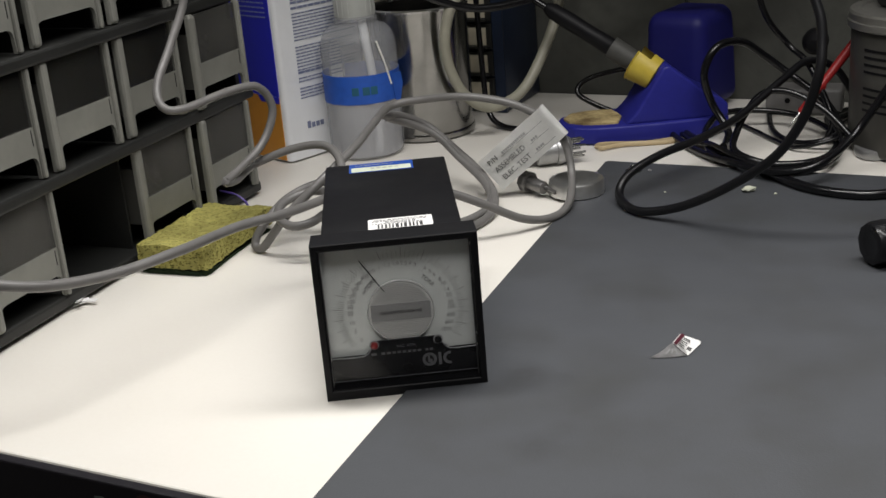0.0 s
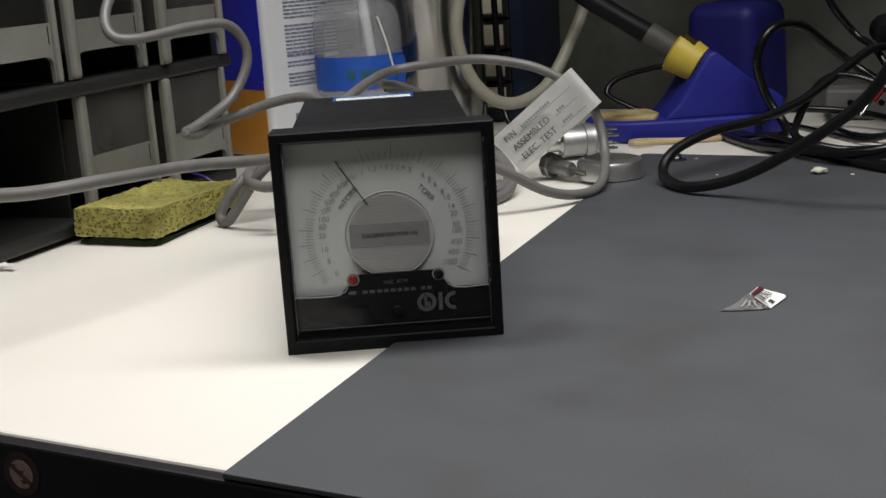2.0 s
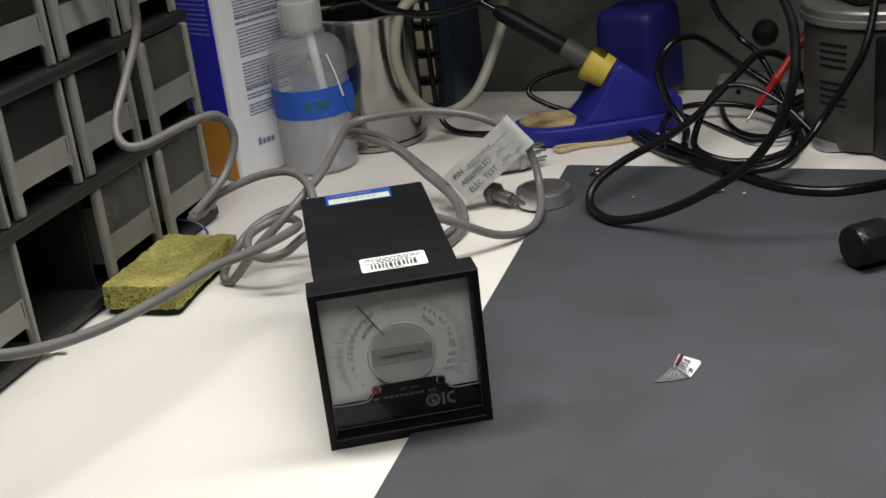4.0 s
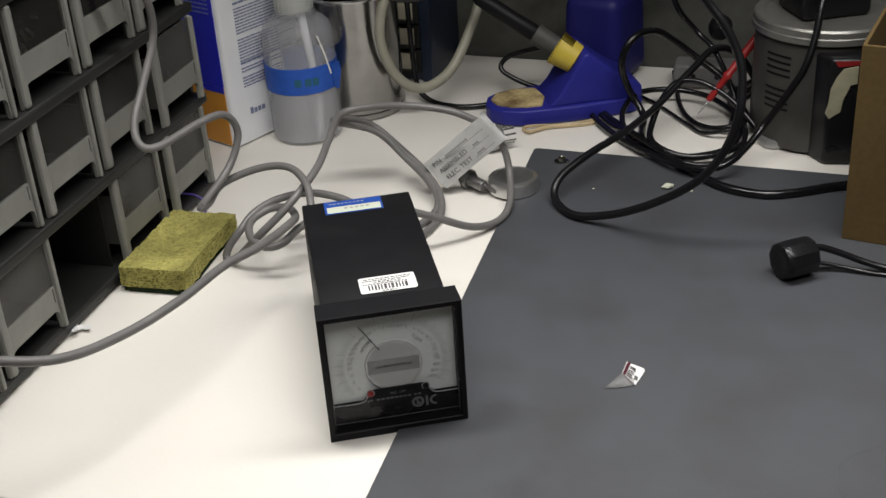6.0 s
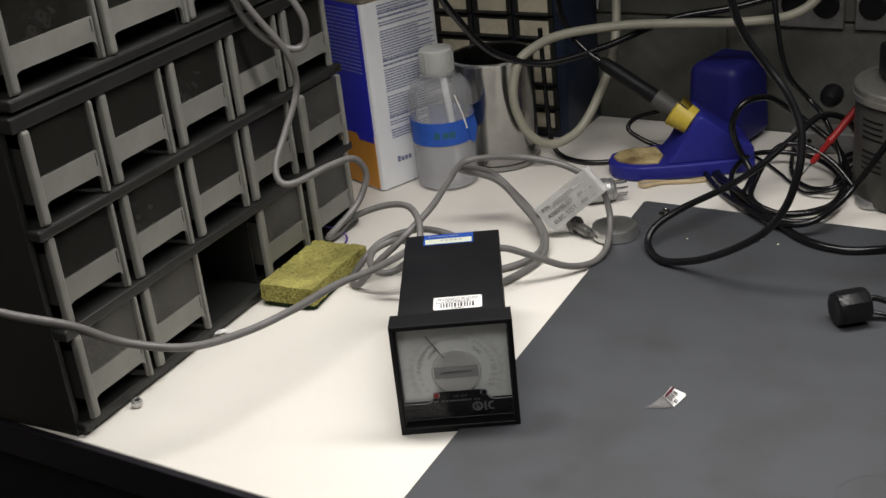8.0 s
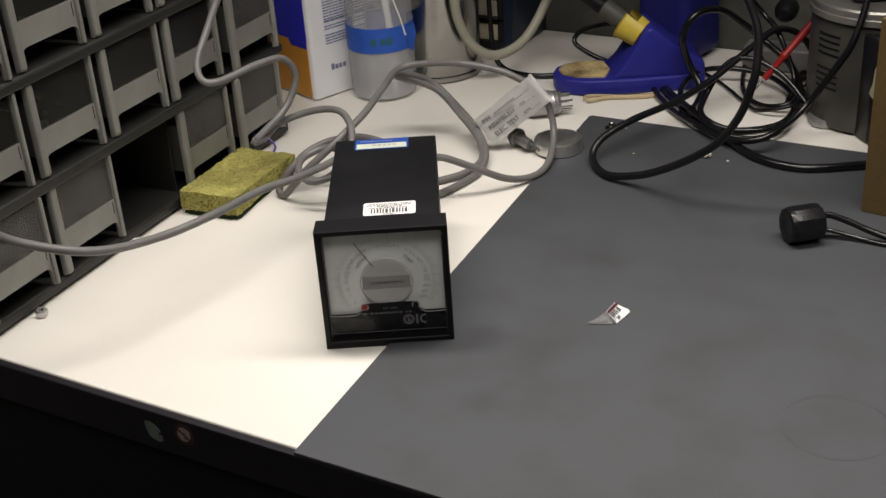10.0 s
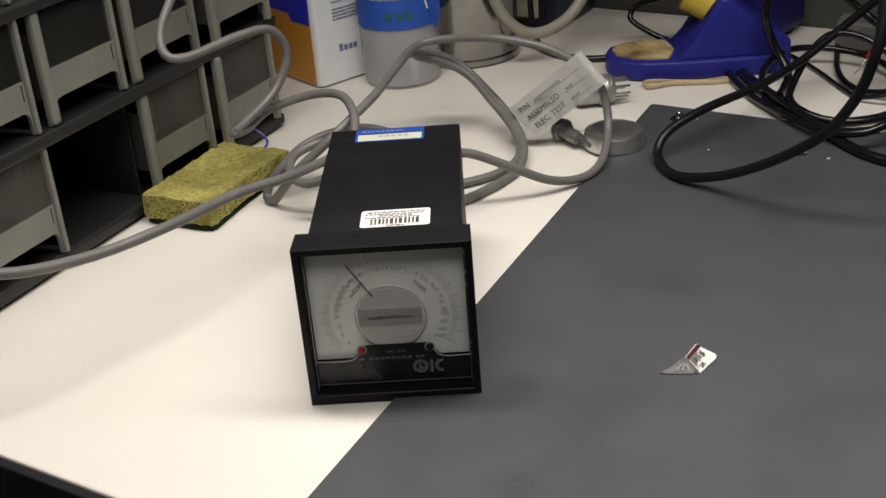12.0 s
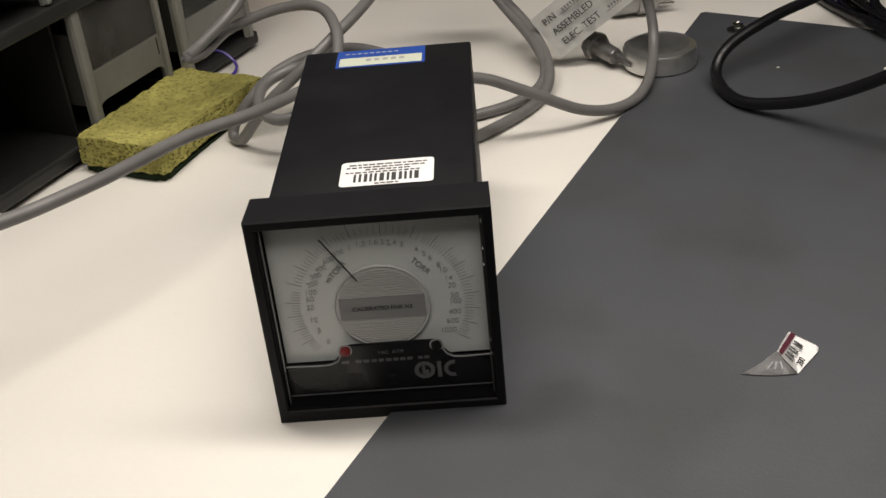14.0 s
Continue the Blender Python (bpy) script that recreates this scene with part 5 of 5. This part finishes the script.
def build_motor():
    top = empty("motor_housing", Matrix.Translation((0.4895, 0.3900, 0)), "grey slotted motor housing with black shroud and silver flange", "motor")
    hs = part("housing", lathe([(0, 0.003), (0.066, 0.003), (0.0675, 0.006), (0.0675, 0.108), (0.0655, 0.112), (0, 0.112)], 64), MOTORM, top, "grey cast housing", smooth=True)
    for row in range(2):
        for k in range(4):
            part("slot", sector(0.0655, 0.0680, -0.0011, 0.0011, -167, -143, 8), BLACK, hs, "", Matrix.Translation((0, 0, 0.044 + row * 0.034 + k * 0.0064)))
    part("shroud", prism([(-0.0325, -0.0800), (0.0435, -0.1056), (0.0555, -0.0300), (-0.0395, -0.0370)], 0.001, 0.107, 0.004, seg=3), BLACKG, top, "glossy black boxed shroud", smooth=True)
    # front of the shroud: x along it from its near edge, z up
    face = Matrix.Translation((-0.0325, -0.0800, 0)) @ Matrix.Rotation(math.atan2(-0.0256, 0.076), 4, "Z") @ Matrix.Rotation(radians(90), 4, "X")
    torn = [(0.0240, 0.1005), (0.0110, 0.0980), (0.0050, 0.0890), (0.0008, 0.0780), (0.0000, 0.0640), (-0.0024, 0.0545), (0.0018, 0.0485), (0.0060, 0.0520), (0.0114, 0.0556), (0.0130, 0.0680), (0.0184, 0.0820), (0.0240, 0.0835)]
    part("paper_scrap", prism(torn, 0.0004, 0.0012, 0.0, face), TAPEOLD, top, "torn cream masking paper")
    part("red_patch", prism([(0.0060, 0.0995), (0.0260, 0.1015), (0.0260, 0.1055), (0.0030, 0.1050)], 0.0002, 0.0006, 0.0, face), RED, top, "faded red sticker patch")
    for z in (0.012, 0.096):
        part("screw", lathe([(0, 0.0012), (0.0018, 0.0010), (0.0020, 0), (0, 0)], 14, Matrix.Translation((-0.0372, -0.0480, z)) @ Matrix.Rotation(radians(-90), 4, "Y")), CHROME, top, "small bright screw")
    part("foot", prism([(-0.068, -0.004), (-0.0705, -0.014), (-0.069, -0.027), (-0.062, -0.034), (-0.053, -0.035), (-0.045, -0.041), (-0.034, -0.043), (-0.026, -0.040), (-0.022, -0.030), (-0.022, 0.004), (-0.060, 0.004)], 0.0006, 0.0095, 0.0025), DULLMETAL, top, "cast mounting foot", smooth=True)
    part("flange", lathe([(0, 0.1121), (0.0685, 0.1121), (0.0712, 0.1135), (0.0712, 0.1190), (0.0700, 0.1200), (0.0700, 0.1255), (0.0685, 0.1275), (0.060, 0.1280), (0.058, 0.1265), (0, 0.1265)], 64), material("satin_flange_metal", (0.24, 0.235, 0.215), 0.38, metal=0.7, grain=0.2, scale=90), top, "silver rolled flange", smooth=True)
    part("cap", box((-0.040, -0.030, 0.1266), (0.030, 0.030, 0.165), 0.006, seg=3), BLACKG, top, "glossy black terminal cover", smooth=True)


build_motor()

# ---- cardboard box ----


def build_carton():
    ang = math.atan2(-0.0195, 0.0255)
    top = empty("cardboard_box", Matrix.Translation((0.4055, 0.1670, 0.0024)) @ Matrix.Rotation(ang, 4, "Z"), "open brown cardboard box standing on the mat", "box")
    W, D, H, t = 0.20, 0.16, 0.172, 0.003
    for lo, hi in (((0, 0, 0), (W, t, H)), ((0, D - t, 0), (W, D, H)), ((0, t, 0), (t, D - t, H)), ((W - t, t, 0), (W, D - t, H)), ((t, t, 0), (W - t, D - t, t))):
        part("board", box(lo, hi, 0.0006), KRAFT, top)


build_carton()

# ---- small things on the mat and bench ----
knob = empty("ferrite_plug", along((0.3265, 0.1180, 0.0185), (0.3640, 0.1250, 0.0185)), "round black plug lying on its side with its cord", "plug")
part("plug_body", lathe([(0, 0.0012), (0.008, 0.0008), (0.0130, 0.0), (0.0148, 0.0008), (0.0156, 0.0026), (0.0158, 0.006), (0.0158, 0.024), (0.0148, 0.029), (0.006, 0.032), (0, 0.032)], 10), BLACKG, knob, smooth=True)
for name, r, pts in (("cord", 0.0028, [(0.358, 0.124, 0.0235), (0.366, 0.1235, 0.0225), (0.380, 0.1190, 0.0175), (0.398, 0.1110, 0.0105), (0.420, 0.0985, 0.0058), (0.470, 0.064, 0.0054), (0.56, 0.0, 0.0054)]),
                     ("cord", 0.0018, [(0.358, 0.122, 0.0110), (0.368, 0.1195, 0.0095), (0.382, 0.1140, 0.0065), (0.400, 0.1030, 0.0044), (0.425, 0.088, 0.0044), (0.470, 0.056, 0.0044), (0.56, -0.008, 0.0044)])):
    c = part(name, tube(pts, r, 14), BLACKCABLE, knob, smooth=True)
    c.matrix_parent_inverse = knob.matrix_basis.inverted()


def build_scrap_label():
    top = empty("curled_label", Matrix.Translation((0, 0, 0.0026)), "curled white sticker with dark red stripe on the mat", "sticker")
    b = bmesh.new()
    A, Bv, C, D, E = (Vector(v) for v in ((0.1476, 0.0094, 0.0003), (0.1638, 0.0178, 0.0046), (0.1730, 0.0345, 0.0028), (0.1840, 0.0230, 0.0008), (0.1705, 0.0070, 0.0004)))
    corner = [D + (C - D) * 0.16 * (1 - math.sin(a)) + (E - D) * 0.16 * (1 - math.cos(a)) for a in (radians(15 * k) for k in range(7))]
    vs = [b.verts.new(v) for v in [Bv, C.lerp(Bv, 0.08), C.lerp(D, 0.06)] + corner[::-1] + [E.lerp(D, 0.1), E]]
    b.faces.new(vs)
    bmesh.ops.solidify(b, geom=b.faces[:], thickness=0.0002)
    part("sheet", b, PAPER, top, "white curled sticker sheet")
    # the torn half sweeps down in a curl to its tip
    tail = bmesh.new()
    rows = []
    for k in range(9):
        q = k / 8
        hi, lo = Bv.lerp(A, q), E.lerp(A, q)
        hi.z = A.z + (Bv.z - A.z) * (1 - q) ** 1.7 + 0.0004 * math.sin(9 * q) * (1 - q)
        lo.y -= 0.0012 * math.sin(math.pi * q)
        mid = hi.lerp(lo, 0.5)
        mid.z -= 0.0008 * (1 - q)
        rows.append([tail.verts.new(v + Vector((-0.0002, 0, 0.0001))) for v in (hi, mid, lo)])
    for p, q in zip(rows, rows[1:]):
        for k in range(2):
            tail.faces.new((p[k], p[k + 1], q[k + 1], q[k]))
    bmesh.ops.solidify(tail, geom=tail.faces[:], thickness=0.0002)
    # This grey is the backing plus the shade of the steep curl, painted in.
    part("curled_back", tail, material("shaded_back_grey", (0.25, 0.245, 0.245), 0.45, grain=0.5, scale=260, stain=0.5, stain_scale=120), top, "adhesive underside curled up, its grey partly painted shade", smooth=True)
    ex, ey = (E - Bv), (C - Bv)

    def patch(x0, x1, y0, y1, name, mat):
        nrm = ex.cross(ey).normalized()
        nrm = nrm if nrm.z > 0 else -nrm
        g = bmesh.new()
        g.faces.new([g.verts.new(Bv + ex * x + ey * y + (D - Bv - ex - ey) * x * y + nrm * 0.0007) for x, y in ((x0, y0), (x1, y0), (x1, y1), (x0, y1))])
        part(name, g, mat, top)
    # faint print showing on the curled side
    ghost = bmesh.new()
    out = (Bv - A).cross(E - A).normalized()
    out = out if out.y < 0 else -out
    for k in range(3):
        p = A.lerp(E, 0.42 + 0.16 * k).lerp(Bv, 0.16)
        q = A.lerp(E, 0.47 + 0.14 * k).lerp(Bv, 0.52)
        side = (E - A).normalized() * 0.0004
        ghost.faces.new([ghost.verts.new(v + out * 0.0006) for v in (p - side, p + side, q + side, q - side)])
    part("ghost_bars", ghost, GREYINK, top)
    patch(0.06, 0.22, 0.0, 0.93, "stripe", material("dark_red_ink", (0.055, 0.004, 0.012), 0.5))
    for k, (y, w) in enumerate(((0.08, 0.045), (0.19, 0.06), (0.33, 0.04), (0.42, 0.06), (0.57, 0.04), (0.66, 0.07))):
        patch(0.28, 0.63 - 0.05 * (k % 2), y, y + w, "plain_bar", INK)
    along_y = ey.normalized()
    up = along_y.cross(ex).normalized()
    up = up if up.z > 0 else -up
    across = up.cross(along_y)
    lettering("printed_figure", "200", 0.0040, INK, top, Matrix.Translation(Bv + ex * 0.86 + ey * 0.16 + (D - Bv - ex - ey) * 0.1 + up * 0.0008) @ Matrix((along_y, across, up)).transposed().to_4x4(), align="LEFT")


build_scrap_label()


def crumb(name, label, p, size, mat, seed, stretch=(1, 0.7, 0.5)):
    b = bmesh.new()
    bmesh.ops.create_icosphere(b, subdivisions=2, radius=size)
    for v in b.verts:
        v.co *= 1 + 0.4 * noise.noise(v.co * (1.5 / size) + Vector((seed, 0, 0)))
        v.co = Vector((v.co.x * stretch[0], v.co.y * stretch[1], v.co.z * stretch[2]))
    lowest = min(v.co.z for v in b.verts)
    return tagged(part(name, b, mat, None, "", Matrix.Translation((p[0], p[1], p[2] - lowest))), label, "debris")


crumb("foam_crumb", "small cream foam crumb lying on the mat", (0.2995, 0.3020, 0.0024), 0.0048, CRUMB, 4, (1.2, 0.8, 0.45))
crumb("foam_crumb", "tiny cream foam crumb lying on the mat", (0.3180, 0.2890, 0.0024), 0.0014, CRUMB, 5)
crumb("foam_crumb", "tiny pale crumb lying on the mat", (0.2330, 0.3210, 0.0024), 0.0010, CRUMB, 8)
crumb("solder_crumb", "tiny grey solder crumb beside the mat snap", (0.2350, 0.3860, 0.0024), 0.0020, DULLMETAL, 3)
for k, (x, y, r) in enumerate(((0.108, 0.170, 0.0008), (0.118, 0.235, 0.0007))):
    crumb("dirt_speck", "tiny dark dirt speck on the white bench", (x, y, 0.0), r, GRIP, 11 + k)
nut = empty("hex_nut", Matrix.Translation((-0.2845, 0.0780, 0.0)), "small bright hex nut lying on the bench", "nut")
part("nut_body", lathe([(0.0022, 0.0002), (0.0046, 0.0002), (0.0050, 0.0010), (0.0050, 0.0052), (0.0046, 0.0060), (0.0022, 0.0060), (0.0022, 0.0002)], 6, pose(0, 0, 0.0012, 16, 8, 20)), CHROME, nut)
scrap = bmesh.new()
for k, (x, y, a, w) in enumerate(((0, 0, 20, 0.010), (0.007, 0.003, -25, 0.009), (-0.004, 0.004, 65, 0.007), (0.003, -0.002, 100, 0.006))):
    merge(scrap, box((-w, -0.0025, 0), (w, 0.0025, 0.0003)), pose(x, y, 0.001 + 0.0011 * k, 14 - 9 * k, -10 + 7 * k, a))
tagged(part("paper_scrap", scrap, PAPER, None, "", Matrix.Translation((-0.2375, 0.1965, 0.0012))), "small torn scrap of white paper beside the cabinet", "paper")
vw = empty("violet_wire", Matrix.Identity(4), "thin violet wire by the cabinet end", "wire")
part("sheath", tube([(-0.150, 0.395, 0.020), (-0.136, 0.402, 0.012), (-0.127, 0.395, 0.004), (-0.132, 0.378, 0.0016), (-0.140, 0.372, 0.0016)], 0.0011, 6), PURPLE, vw, smooth=True)

# stickers on the apron and a ring stain on the mat
FACE = Matrix.Rotation(radians(90), 4, "X")
torn = prism([(-0.0075, 0.0065), (-0.002, 0.0072), (0.0045, 0.0035), (0.0062, 0.0005), (0.0040, -0.0005), (0.0038, -0.0022), (0.0068, -0.0034), (0.0070, -0.0070), (0.0030, -0.0088), (-0.0045, -0.0062), (-0.0070, -0.001)], 0, 0.0003, 0, Matrix.Translation((-0.1232, -0.0030, -0.0172)) @ FACE)
tagged(part("edge_sticker", torn, material("grey_sticker_remains", (0.085, 0.105, 0.095), 0.8, grain=0.6, scale=150), None, "", BENCH), "torn grey sticker remains", "sticker")
sign = empty("edge_sticker", BENCH @ Matrix.Translation((-0.0948, -0.0030, -0.0122)) @ FACE, "worn round warning sticker with dark red ring", "sticker")
part("disc", lathe([(0, 0), (0.0088, 0), (0.0088, 0.0003), (0, 0.0003)], 28), material("dark_red_print", (0.03, 0.010, 0.011), 0.6, grain=0.5, scale=300), sign)
part("field", lathe([(0, 0.0003), (0.0058, 0.0003), (0.0058, 0.0005), (0, 0.0005)], 24), material("worn_pale_print", (0.20, 0.155, 0.14), 0.7, grain=0.5, scale=400), sign, "worn pale field")
part("slash", box((-0.0058, -0.0010, 0.0005), (0.0058, 0.0008, 0.0006)), material("worn_red_print", (0.07, 0.018, 0.018), 0.6), sign, "", Matrix.Rotation(radians(-35), 4, "Z"))
for x, y, w, h in ((-0.0032, 0.0030, 0.0022, 0.0016), (0.0012, -0.0028, 0.0026, 0.0012), (0.0006, 0.0012, 0.0020, 0.0010)):
    part("mark", prism(rounded(x - w / 2, y - h / 2, x + w / 2, y + h / 2, 0.0004), 0.0005, 0.0007), INK, sign)
ringst = lathe([(0.0345, 0), (0.0358, 0), (0.0358, 0.00008), (0.0345, 0.00008)], 64, Matrix.Translation((0.2920, -0.1360, 0.0024)))
tagged(part("ring_stain", ringst, material("dried_ring", (0.047, 0.050, 0.055), 0.5, grain=0.5, scale=60), mat_ob, "faint dried ring stain"))

# ---- wall socket ----
for u0 in (0.022, 0.112):
    sock = empty("wall_socket", BENCH @ Matrix.Translation((u0, ROOM_B - 0.0005, 0.134)), "grey metal wall socket plate with round outlets", "socket", "wall sockets")
    part("plate", box((0, -0.006, 0), (0.078, 0.0, 0.115), 0.002), DARKMETAL, sock, "grey metal plate")
    for x, z in ((0.016, 0.028), (0.053, 0.028), (0.016, 0.086), (0.053, 0.086)):
        part("outlet", lathe([(0, 0), (0.0155, 0), (0.0155, 0.003), (0.014, 0.004), (0, 0.004)], 28, Matrix.Translation((x + 0.004, -0.0055, z)) @ Matrix.Rotation(radians(90), 4, "X")), BLACK, sock, "black round outlet")
wall_blocks()
